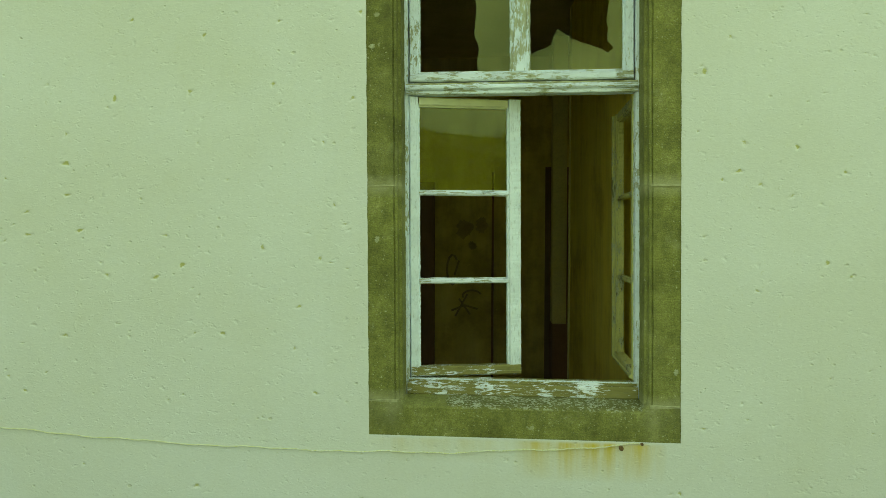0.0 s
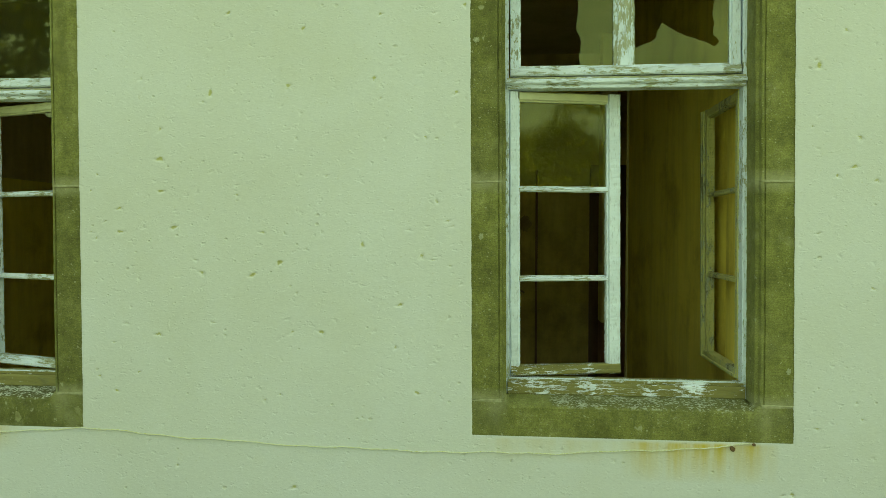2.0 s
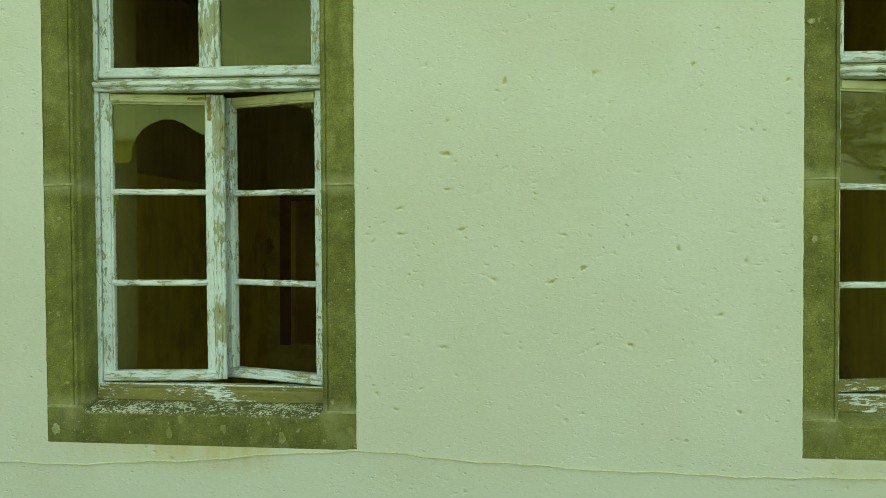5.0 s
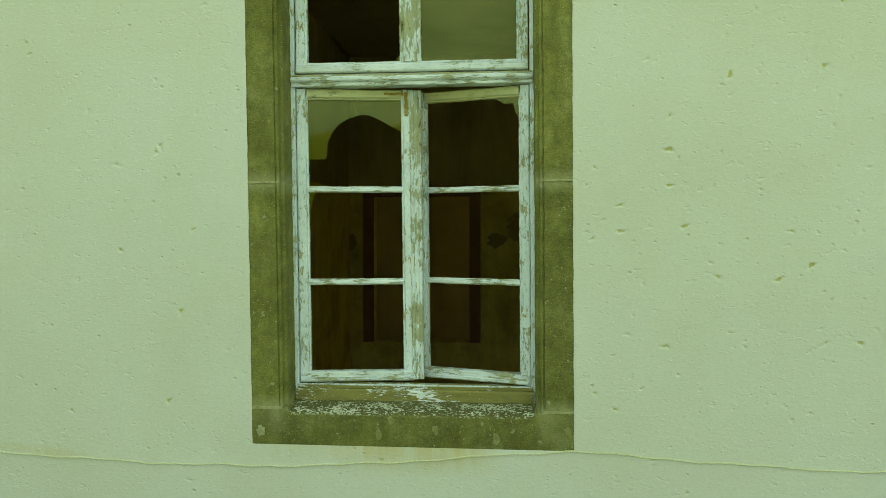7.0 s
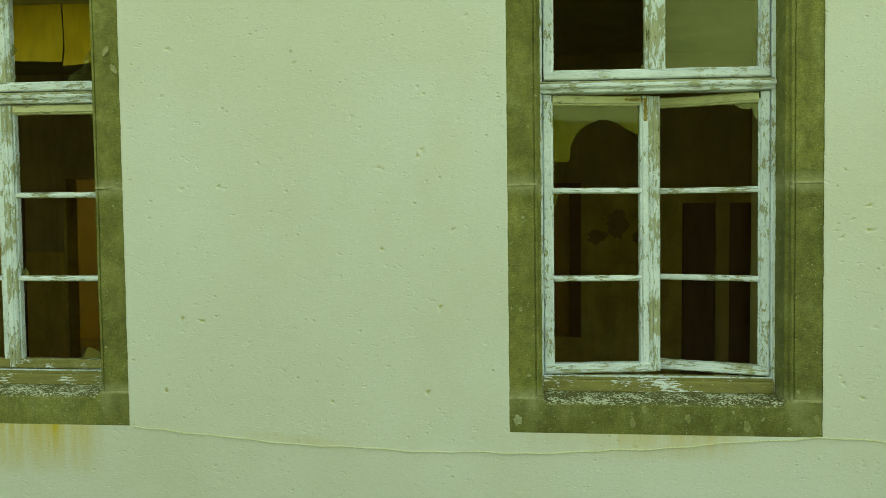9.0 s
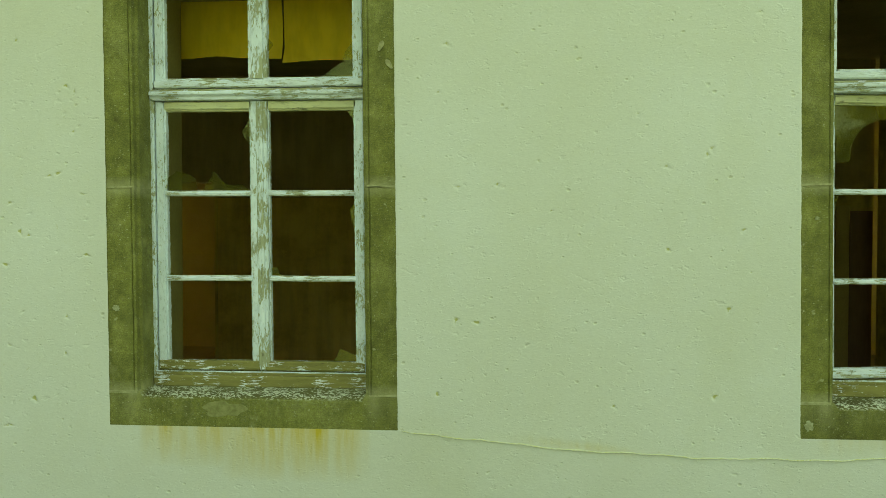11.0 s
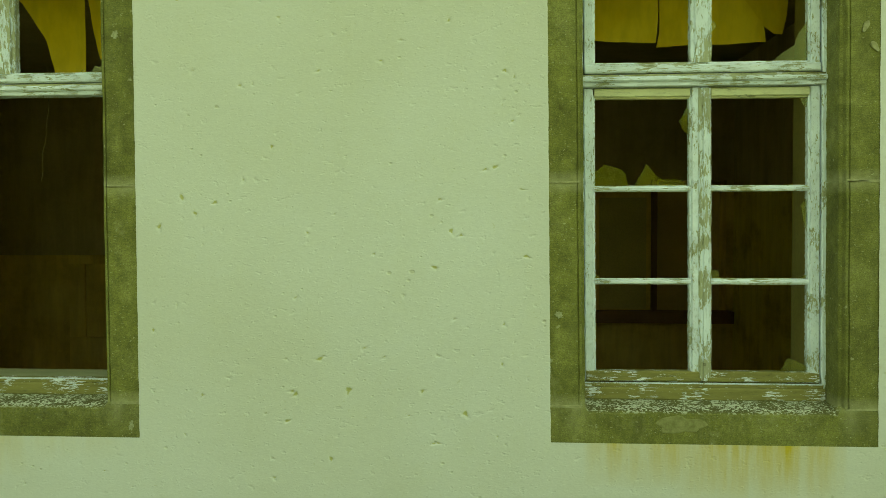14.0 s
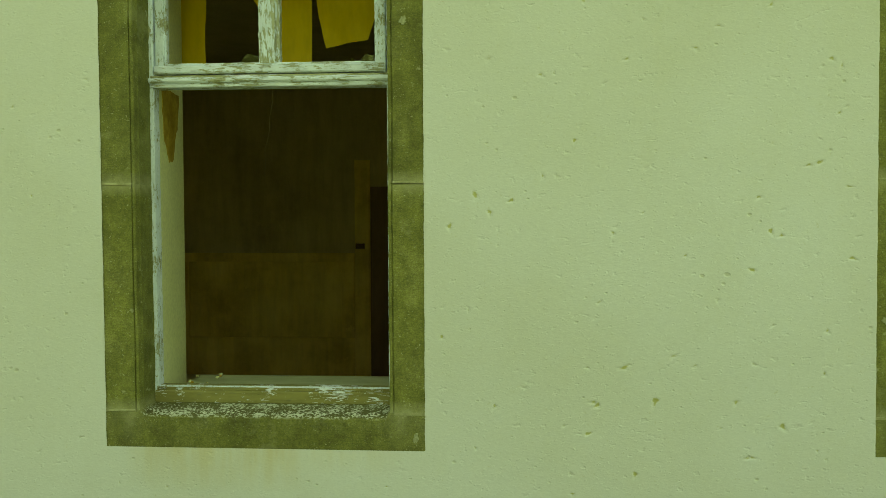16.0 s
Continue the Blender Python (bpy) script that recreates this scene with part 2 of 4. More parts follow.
PAINT_ACROSS = make_paint("flaking_white_paint_across", (0.15, 1.0, 1.0), 0.458, (0.79, 0.87, 0.97), size=110, under=0.075)
PAINT_STRIP = make_paint("mostly_lost_paint_across", (0.13, 1.0, 1.0), 0.560, size=95, under=0.10, coat_color=(0.40, 0.41, 0.25))
PAINT_HALF = make_paint("half_lost_paint_upright", (1.0, 1.0, 0.22), 0.500, (0.80, 0.89, 1.0), size=84, under=0.12, coat_color=(0.44, 0.46, 0.32))
PAINT_WORN = make_paint("worn_paint_on_bare_wood", (0.17, 1.0, 1.0), 0.553, (0.86, 0.92, 1.0), size=125, under=0.15, coat_color=(0.24, 0.225, 0.075))
PAINT_YELLOW = make_paint("bounce_tinted_paint_across", (0.16, 1.0, 1.0), 0.41, (0.68, 0.69, 0.43), size=62, under=0.02)
# olive for the open sash: its dirt and the indoor shade together
PAINT_MILD = make_paint("dirty_shaded_paint_upright", (1.0, 1.0, 0.2), 0.455, (0.56, 0.55, 0.21), size=60)
GLASS = make_glass()
BLIND = make_blind()
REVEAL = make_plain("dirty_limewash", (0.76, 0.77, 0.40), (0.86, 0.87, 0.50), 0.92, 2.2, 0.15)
REVEAL_DULL = make_plain("olive_dull_limewash", (0.30, 0.27, 0.085), (0.42, 0.37, 0.13), 0.92, 2.2, 0.15)
STAIN = make_plain("brown_damp_stain", (0.30, 0.19, 0.02), (0.55, 0.40, 0.07), 0.9, 14, 0.4)
RUST = make_plain("dull_rust_stain", (0.24, 0.17, 0.03), (0.46, 0.38, 0.12), 0.9, 22, 0.4)
BOARD = make_plain("grey_window_board", (0.38, 0.40, 0.23), (0.54, 0.56, 0.36), 0.8, 6, 0.2, (0.2, 1, 1))
ROOM_WALL = make_stained("damp_room_plaster", (0.87, 0.73, 0.15), (0.81, 0.66, 0.12), (0.56, 0.43, 0.07))
ROOM_BACK = make_stained("sooty_room_plaster", (0.80, 0.68, 0.22), (0.68, 0.56, 0.16), (0.46, 0.36, 0.10))
ROOM_BROWN = make_stained("brown_room_plaster", (0.86, 0.68, 0.20), (0.78, 0.59, 0.155), (0.60, 0.44, 0.10))
# upper room walls: the room's shade put into a darker plaster colour
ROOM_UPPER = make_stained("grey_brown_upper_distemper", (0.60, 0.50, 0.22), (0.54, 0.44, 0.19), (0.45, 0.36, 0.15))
PALE = make_plain("pale_distemper", (0.62, 0.55, 0.22), (0.70, 0.62, 0.27), 0.9, 3, 0.1)
BOARD_DULL = make_plain("dull_painted_board", (0.52, 0.43, 0.15), (0.62, 0.51, 0.18), 0.85, 3, 0.1)
DADO = make_plain("dark_red_dado_paint", (0.22, 0.12, 0.055), (0.30, 0.165, 0.075), 0.7, 4, 0.15)
DARK_WOOD = make_plain("dark_brown_door_wood", (0.17, 0.10, 0.045), (0.25, 0.15, 0.07), 0.6, 5, 0.2, (1, 1, 0.15))
DARK = make_plain("dark_passage_plaster", (0.62, 0.51, 0.22), (0.74, 0.61, 0.28), 0.9, 2, 0.2)
FLOOR = make_plain("dusty_floor_boards", (0.50, 0.43, 0.22), (0.62, 0.54, 0.29), 0.85, 3, 0.2, (1, 0.2, 1))
CEILING = make_plain("sooty_ceiling_plaster", (0.40, 0.35, 0.18), (0.52, 0.46, 0.25), 0.95, 3, 0.2)
SOOT = make_plain("sooty_spray_paint", (0.24, 0.19, 0.07), (0.38, 0.30, 0.11), 0.7, 20, 0.1)
IRON = make_plain("rusty_iron", (0.09, 0.06, 0.025), (0.17, 0.10, 0.035), 0.8, 30, 0.4)
SMUDGE = make_plain("thin_soot_film", (0.34, 0.26, 0.09), (0.46, 0.36, 0.13), 0.85, 9, 0.1)
CORD = make_plain("pale_cord", (0.3, 0.25, 0.13), (0.42, 0.35, 0.2), 0.9, 30, 0.2)
GRASS = make_plain("rough_grass", (0.105, 0.115, 0.055), (0.18, 0.18, 0.10), 0.95, 0.25, 0.4, (1, 1, 1), 9)
BARK = make_plain("grey_brown_bark", (0.07, 0.055, 0.035), (0.13, 0.10, 0.06), 0.9, 6, 0.5, (1, 1, 0.2))
# one foliage in two tones: backlit shade and sunlight put into the colour
LEAF_SHADED = make_leaf("shaded_tree_leaves", (0.030, 0.036, 0.004), (0.060, 0.066, 0.006), (0.22, 0.20, 0.016))
LEAF_SUN = make_leaf("sunlit_yellow_green_leaves", (0.08, 0.09, 0.006), (0.24, 0.24, 0.014), (0.55, 0.50, 0.032))
WOODS = make_leaf("hill_woods", (0.24, 0.245, 0.013), (0.36, 0.35, 0.020), (0.50, 0.46, 0.028), toned=True)

# ---- mesh helpers ----
rng = random.Random(7)


def mesh_object(name, verts, faces, material, parent=None, label="", smooth=False, attrs=()):
    me = bpy.data.meshes.new(name)
    me.from_pydata([tuple(v) for v in verts], [], faces)
    me.materials.append(material)
    if smooth:
        me.polygons.foreach_set("use_smooth", [True] * len(me.polygons))
    for key, values in attrs:
        a = me.attributes.new(key, "FLOAT", "POINT")
        a.data.foreach_set("value", values)
    me.update()
    ob = new(name, me)
    if parent:
        ob.parent = parent
    if label:
        ob["label"] = label
    return ob


def part(name, bm, material, parent, label=""):
    me = bpy.data.meshes.new(name)
    bm.normal_update()
    bm.to_mesh(me)
    bm.free()
    me.materials.append(material)
    ob = new(name, me)
    ob.parent = parent
    if label:
        ob["label"] = label
    return ob


def thing(name, at=(0, 0, 0), **tags):
    ob = new(name)
    ob.empty_display_size = 0.1
    ob.location = at
    return tagged(ob, **tags)


def prism(rings):
    """Faces over rings of equal length, with both ends closed."""
    n, verts, faces = len(rings[0]), [v for r in rings for v in r], []
    for k in range(len(rings) - 1):
        for i in range(n):
            j = (i + 1) % n
            faces.append((k * n + i, k * n + j, (k + 1) * n + j, (k + 1) * n + i))
    faces.append(tuple(reversed(range(n))))
    faces.append(tuple((len(rings) - 1) * n + i for i in range(n)))
    return verts, faces


def member(x0, x1, y0, y1, z0, z1, bevel=0.004, rough=0.0009, step=0.035):
    """A wooden member with chamfered, slightly uneven edges, as verts and faces."""
    size = (x1 - x0, y1 - y0, z1 - z0)
    axis = max(range(3), key=lambda i: size[i])
    a, b = [i for i in range(3) if i != axis]
    lo, hi = (x0, y0, z0), (x1, y1, z1)
    bevel = min(bevel, size[a] * 0.3, size[b] * 0.3)
    prof = [(lo[a] + bevel, lo[b]), (hi[a] - bevel, lo[b]), (hi[a], lo[b] + bevel), (hi[a], hi[b] - bevel),
            (hi[a] - bevel, hi[b]), (lo[a] + bevel, hi[b]), (lo[a], hi[b] - bevel), (lo[a], lo[b] + bevel)]
    if axis == 1:
        prof.reverse()
    n = max(2, int(size[axis] / step))
    rings = []
    for k in range(n + 1):
        ring = []
        for p, q in prof:
            v = [0.0, 0.0, 0.0]
            v[axis] = lo[axis] + size[axis] * k / n
            v[a], v[b] = p + rng.uniform(-rough, rough), q + rng.uniform(-rough, rough)
            ring.append(v)
        rings.append(ring)
    return prism(rings)


def joined(*pieces):
    verts, faces = [], []
    for v, f in pieces:
        k = len(verts)
        verts += v
        faces += [tuple(i + k for i in g) for g in f]
    return verts, faces


def bar(name, box, material, parent, label="", **kw):
    return mesh_object(name, *member(*box, **kw), material, parent, label)


def block(name, box, material, parent=None, label=""):
    """A plain slab for walls and floors."""
    x0, x1, y0, y1, z0, z1 = box
    v = [(x, y, z) for z in (z0, z1) for x, y in ((x0, y0), (x1, y0), (x1, y1), (x0, y1))]
    return mesh_object(name, v, [(3, 2, 1, 0), (4, 5, 6, 7), (0, 1, 5, 4), (1, 2, 6, 5), (2, 3, 7, 6), (3, 0, 4, 7)], material, parent, label)


def jagged(points, depth=3, amount=0.10, seed=1):
    """A closed outline broken up into an uneven edge; only sides marked True are broken."""
    r = random.Random(seed)
    out = []
    for i, (x, z, broken) in enumerate(points):
        x2, z2, _ = points[(i + 1) % len(points)]
        seg = [(x, z), (x2, z2)]
        if broken:
            for _ in range(depth):
                nxt = [seg[0]]
                for (a, b), (c, d) in zip(seg, seg[1:]):
                    w = r.uniform(-amount, amount)
                    nxt += [((a + c) / 2 - (d - b) * w, (b + d) / 2 + (c - a) * w), (c, d)]
                seg = nxt
        out += seg[:-1]
    return out


def sheet(name, outline, y, thick, material, parent, label="", curl=None):
    """A thin slab with that outline in x and z."""
    bm = bmesh.new()
    front = [bm.verts.new((x, y + (curl(x, z) if curl else 0.0), z)) for x, z in outline]
    face = bm.faces.new(front)
    made = bmesh.ops.extrude_face_region(bm, geom=[face])
    bmesh.ops.translate(bm, verts=[v for v in made["geom"] if isinstance(v, bmesh.types.BMVert)], vec=(0, thick, 0))
    bmesh.ops.recalc_face_normals(bm, faces=bm.faces)
    bmesh.ops.triangulate(bm, faces=[f for f in bm.faces if len(f.verts) > 4])
    return part(name, bm, material, parent, label)


# ---- facade ----
CENTRES = (0.205, -3.045, -6.281, -9.538)
LIFTS = (0.016, 0.0, 0.0, -0.007)
LEANS = (-0.0085, -0.0080, -0.0095, -0.0030)
LEAN_Z = 1.75
HEAD = 3.03
INNER = 0.62
X_WEST, X_EAST = -13.6, 4.2
FLOOR_Z, CEIL_Z, BACK, TONE_Z = 0.02, 3.62, 4.6, 2.16

PITS_EAST = [(1, 2.45), (1.08, 1.98), (1.11, 2.6), (1.15, 2.02), (1.17, 2.14), (1.24, 1.96), (1.37, 1.91), (1.39, 2.12), (1.52, 1.62), (1.59, 2.01)]
PITS_MID = [(-2.17, 0.98), (-2.15, 1.73), (-2.15, 1.84), (-1.96, 1.25), (-1.95, 1.92), (-1.95, 2.07), (-1.89, 1.75), (-1.75, 1.54), (-1.71, 2.37), (-1.62, 2.74), (-1.51, 1.53), (-1.46, 1.73), (-1.45, 0.95), (-1.38, 1.59), (-1.34, 2.4), (-1.31, 0.55), (-1.3, 2.16), (-1.27, 2.66), (-1.18, 1.27), (-0.99, 1.67), (-0.94, 2.43), (-0.91, 2.34), (-0.91, 2.72), (-0.82, 1.4), (-0.74, 1), (-0.72, 1.62), (-0.7, 2.16), (-0.66, 2.72), (-0.56, 2.36), (-0.52, 2.75)]
PITS_WEST = [(-5.39, 0.97), (-5.38, 2.38), (-5.34, 2.6), (-5.3, 1.32), (-5.29, 1.94), (-5.2, 1.31), (-5.11, 1.95), (-4.57, 0.93), (-4.34, 2.03), (-4.33, 1.65), (-4.16, 2.08), (-4.14, 2.11), (-4.12, 0.98), (-4.06, 1.38), (-4, 1.74)]
PITS_FAR = [(-8.73, 1.75), (-8.62, 1.88), (-8.56, 1.81), (-8.54, 0.99), (-8.47, 1.86), (-8.35, 2.38), (-8.34, 1.96), (-8.24, 2.06), (-8.21, 2.11), (-8.15, 0.88), (-8.11, 1), (-8, 1.16), (-8, 2.44), (-7.95, 0.71), (-7.87, 1.02), (-7.8, 1.21), (-7.72, 2.48), (-7.71, 1.17), (-7.63, 2.57), (-7.54, 1.02), (-7.48, 1.57), (-7.41, 1.73), (-7.35, 0.92), (-7.22, 2.01), (-7.17, 2.43), (-7.14, 2.21), (-7.08, 1.62)]

PITS_EAST_B = [(-0.91, 2.79), (-0.72, 2.45), (-1.95, 2.21), (-1.98, 1.97), (-2.22, 1.78), (-1.05, 1.55), (-1.3, 1.45), (-1.7, 1.31), (-1.64, 1.25), (-1.32, 1.27), (-1.82, 1.07), (-0.67, 1.14), (1.7, 2.51), (1.51, 2.53), (0.99, 2.48), (1.0, 2.1), (1.23, 1.61), (1.46, 1.2), (1.54, 1.12), (1.17, 1.0), (1.28, 1.54), (1.07, 1.16)]
PITS_MID_B = [(-1.71, 2.58), (-1.37, 2.31), (-0.56, 2.22), (-1.71, 2.29), (-1.53, 2.33), (-2.09, 1.57), (-2.27, 1.59), (-1.78, 1.6), (-1.12, 1.33), (-1.34, 1.33), (-2.12, 1.3), (-1.91, 1.13), (-1.48, 1.01), (-1.37, 1.14), (-1.18, 1.73), (-0.89, 2.16), (-1.16, 1.99), (-0.95, 2.05), (-0.58, 1.76), (-0.58, 1.68), (-0.59, 1.58), (-0.65, 1.87)]
PITS_WEST_B = [(-4.96, 2.73), (-4.16, 2.4), (-3.93, 2.72), (-4.66, 2.19), (-4.92, 2.06), (-4.47, 2.27), (-5.08, 1.94), (-5.26, 1.95), (-4.86, 1.83), (-5.23, 1.66), (-4.78, 1.69), (-3.96, 1.55), (-5.3, 1.26), (-4.97, 1.21), (-4.31, 1.1), (-5.28, 0.99), (-3.85, 1.21), (-5.15, 0.61), (-4.53, 0.58), (-4.03, 0.63)]
PITS_FAR_B = [(-8.39, 2.67), (-7.93, 2.6), (-7.42, 2.65), (-8.19, 2.17), (-8.28, 1.96), (-7.36, 1.82), (-7.46, 1.87), (-7.26, 2.0), (-8.04, 1.75), (-8.12, 1.37), (-7.6, 0.91), (-8.62, 0.81), (-8.41, 0.61), (-8.32, 0.58), (-8.21, 0.62), (-7.13, 2.4), (-7.21, 2.36), (-7.18, 2.3), (-7.11, 2.24), (-7.07, 1.87), (-7.08, 1.79), (-7.06, 1.71), (-7.18, 1.32), (-7.24, 0.94), (-8.65, 1.4)]


SEAM_X = (-5.57, -5.23, -4.9, -4.45, -4.2, -3.73, -3.45, -3.15, -2.86, -2.345, -2.01, -1.44, -0.9, -0.52, -0.1, 0.28, 0.66, 0.74)
SEAM_Z = (0.797, 0.768, 0.736, 0.716, 0.706, 0.702, 0.714, 0.731, 0.758, 0.803, 0.781, 0.752, 0.740, 0.738, 0.748, 0.770, 0.802, 0.815)


WAVES = [(w.uniform(0.6, 5.0), w.uniform(0, 6.28), w.uniform(0, 6.28)) for w in [random.Random(5)] for _ in range(26)]


def relief(X, Z):
    """How far the plaster's face lies behind the facade's plane, without its pits."""
    Y = np.zeros_like(X)
    for k, ph, an in WAVES:
        Y += 0.0016 / k * np.sin(k * (X * np.cos(an) + Z * np.sin(an)) * 2 + ph)
    near = np.full_like(X, 9.0)
    for c in CENTRES:
        near = np.minimum(near, np.hypot(np.maximum(np.abs(X - c) - 0.70, 0), np.maximum(0.80 - Z, 0)))
    return Y * np.clip((near - 0.01) / 0.2, 0, 1)


def lean(ob, k):
    """Lets a surround or a window lean: all its meshes are sheared along the facade by k for each metre of height."""
    for o in ob.children_recursive:
        turn = o.matrix_basis.to_euler().z
        if o.parent is not ob:
            turn += o.parent.matrix_basis.to_euler().z
        me = o.data
        co = np.empty(len(me.vertices) * 3)
        me.vertices.foreach_get("co", co)
        co = co.reshape(-1, 3)
        by = k * (co[:, 2] - LEAN_Z)
        co[:, 0] += by * math.cos(turn)
        co[:, 1] -= by * math.sin(turn)
        me.vertices.foreach_set("co", co.ravel())
        me.update()


def seam_height(x):
    """The height of the plaster's day joint along the facade."""
    return float(np.interp(x, SEAM_X, SEAM_Z)) + 0.003 * math.sin(x * 11) + 0.002 * math.sin(x * 29 + 1)


def build_plaster(parent):
    """The plaster skin: a fine sheet with its undulations, pits and chips, and holes for the windows."""
    r = np.random.default_rng(5)
    marks = [X_WEST, -11.4]
    for c in sorted(CENTRES):
        marks += [c - 0.70, c + 0.70]
    marks += [2.3, X_EAST]
    xs = np.concatenate([np.linspace(a, b, max(2, int((b - a) / (0.0062 if -11.5 < a < 2.2 else 0.06))), endpoint=False) for a, b in zip(marks, marks[1:])] + [[X_EAST]])
    zmarks = [(-0.2, 0.5, 0.06), (0.5, 0.80, 0.0062), (0.80, 3.0, 0.0062), (3.0, 4.6, 0.03)]
    zs = np.concatenate([np.linspace(a, b, int((b - a) / s), endpoint=False) for a, b, s in zmarks] + [[4.6]])
    X, Z = np.meshgrid(xs, zs)
    Y = relief(X, Z)
    dirt_shade = np.zeros_like(X)
    hollow = np.zeros_like(X)

    def pit(px, pz, rad, depth, squash):
        i0, i1 = np.searchsorted(xs, (px - 3.2 * rad, px + 3.2 * rad))
        j0, j1 = np.searchsorted(zs, (pz - 3.2 * rad, pz + 3.2 * rad))
        if i1 - i0 < 1 or j1 - j0 < 1:
            return
        dx, dz = X[j0:j1, i0:i1] - px, (Z[j0:j1, i0:i1] - pz) / squash
        a = np.arctan2(dz, dx)
        odd = 1 + 0.28 * np.sin(2 * a + r.uniform(0, 6.28)) + 0.22 * np.sin(3 * a + r.uniform(0, 6.28))
        d = np.sqrt(dx * dx + dz * dz) / rad * odd
        Y[j0:j1, i0:i1] += 0.35 * depth * np.exp(-(d ** 2))
        amp = 0.55 + 0.45 * min(1.0, depth / 0.008)
        field = hollow[j0:j1, i0:i1]
        np.maximum(field, amp * np.exp(-((d / 1.5) ** 2)), out=field)
        # shifted up, to where the upper rim shades the pit
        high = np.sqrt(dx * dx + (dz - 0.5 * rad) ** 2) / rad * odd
        field = dirt_shade[j0:j1, i0:i1]
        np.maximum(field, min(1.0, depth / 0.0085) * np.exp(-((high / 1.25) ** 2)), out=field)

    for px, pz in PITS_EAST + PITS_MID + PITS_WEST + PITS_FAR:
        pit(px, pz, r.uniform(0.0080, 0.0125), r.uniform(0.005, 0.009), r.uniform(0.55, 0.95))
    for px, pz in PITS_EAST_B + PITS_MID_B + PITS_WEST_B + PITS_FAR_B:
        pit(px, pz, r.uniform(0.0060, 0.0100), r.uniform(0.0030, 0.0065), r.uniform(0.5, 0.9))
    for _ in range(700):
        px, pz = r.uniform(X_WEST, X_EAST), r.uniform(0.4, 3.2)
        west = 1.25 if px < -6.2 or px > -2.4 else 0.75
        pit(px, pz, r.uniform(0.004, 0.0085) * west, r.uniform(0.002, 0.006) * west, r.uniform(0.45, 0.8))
    # glancing scratches: short rows of small nicks
    for _ in range(70):
        px, pz, an = r.uniform(-11.0, 2.0), r.uniform(0.6, 2.9), r.uniform(-0.7, 0.9)
        for q in range(r.integers(3, 8)):
            pit(px + q * 0.022 * np.cos(an), pz + q * 0.022 * np.sin(an), r.uniform(0.005, 0.007), r.uniform(0.001, 0.004), 0.5)
    smear = np.exp(-(((X + 4.72) / 0.22) ** 2 + ((Z - 0.745 + 0.10 * (X + 4.72)) / 0.022) ** 2))
    rust = 0.35 * smear
    # rust and lime that the rain washes out from under the sills: middle, half width, strength, length
    runs = (
        (0.205 + 0.30, 0.33, 0.95, 0.17), (0.205 - 0.35, 0.35, 0.28, 0.10), (-3.045 + 0.02, 0.36, 0.55, 0.13), (-3.045 - 0.35, 0.3, 0.3, 0.09),
        (-6.281 - 0.28, 0.27, 0.75, 0.20), (-6.281 + 0.20, 0.36, 1.0, 0.26), (-9.538 - 0.20, 0.40, 0.42, 0.20), (-9.538 + 0.3, 0.3, 0.2, 0.12),
    )
    for mid, half, strength, deep in runs:
        below = np.clip((0.815 - Z) / 0.012, 0, 1) * np.clip(1 - (0.80 - Z) / deep, 0, 1) ** 0.8
        rust = np.maximum(rust, strength * below * np.clip(1.15 - np.abs((X - mid) / half) ** 3, 0, 1))
    for c, up in zip(CENTRES, LIFTS):
        edge = (np.abs(np.abs(X - c) - 0.70) < 0.002) & (Z > 0.79 + up) & (Z < HEAD + 0.16)
        ze = Z[edge]
        X[edge] += 0.0006 * np.sin(ze * 23 + c) + 0.0005 * np.sin(ze * 57 + 2 * c) + r.uniform(-0.0006, 0.0006, edge.sum())
        Y[edge] += 0.002
    for c, k in zip(CENTRES, LEANS):
        X += k * (Z - LEAN_Z) * np.clip((1.15 - np.abs(X - c)) / 0.4, 0, 1)
    keep = np.ones((len(zs) - 1, len(xs) - 1), bool)
    mx, mz = (xs[:-1] + xs[1:]) / 2, (zs[:-1] + zs[1:]) / 2
    for c, up in zip(CENTRES, LIFTS):
        keep &= ~((np.abs(mx[None, :] - c) < 0.70) & (mz[:, None] > 0.80 + up) & (mz[:, None] < HEAD + 0.15))
    idx = np.arange(X.size).reshape(X.shape)
    quads = np.stack([idx[:-1, :-1], idx[:-1, 1:], idx[1:, 1:], idx[1:, :-1]], -1)[keep]
    verts = np.stack([X, Y, Z], -1).reshape(-1, 3)
    me = bpy.data.meshes.new("plaster")
    me.vertices.add(len(verts))
    me.vertices.foreach_set("co", verts.ravel())
    me.loops.add(quads.size)
    me.loops.foreach_set("vertex_index", quads.ravel())
    me.polygons.add(len(quads))
    me.polygons.foreach_set("loop_start", np.arange(0, quads.size, 4))
    me.polygons.foreach_set("use_smooth", np.ones(len(quads), bool))
    for key, values in (("dirt_shade", dirt_shade), ("rust", rust), ("hollow", hollow)):
        a = me.attributes.new(key, "FLOAT", "POINT")
        a.data.foreach_set("value", values.ravel())
    me.update()
    me.validate()
    me.materials.append(PLASTER)
    ob = new("plaster", me)
    ob.parent = parent
    ob["label"] = "pitted pale cream-green render"
    return ob


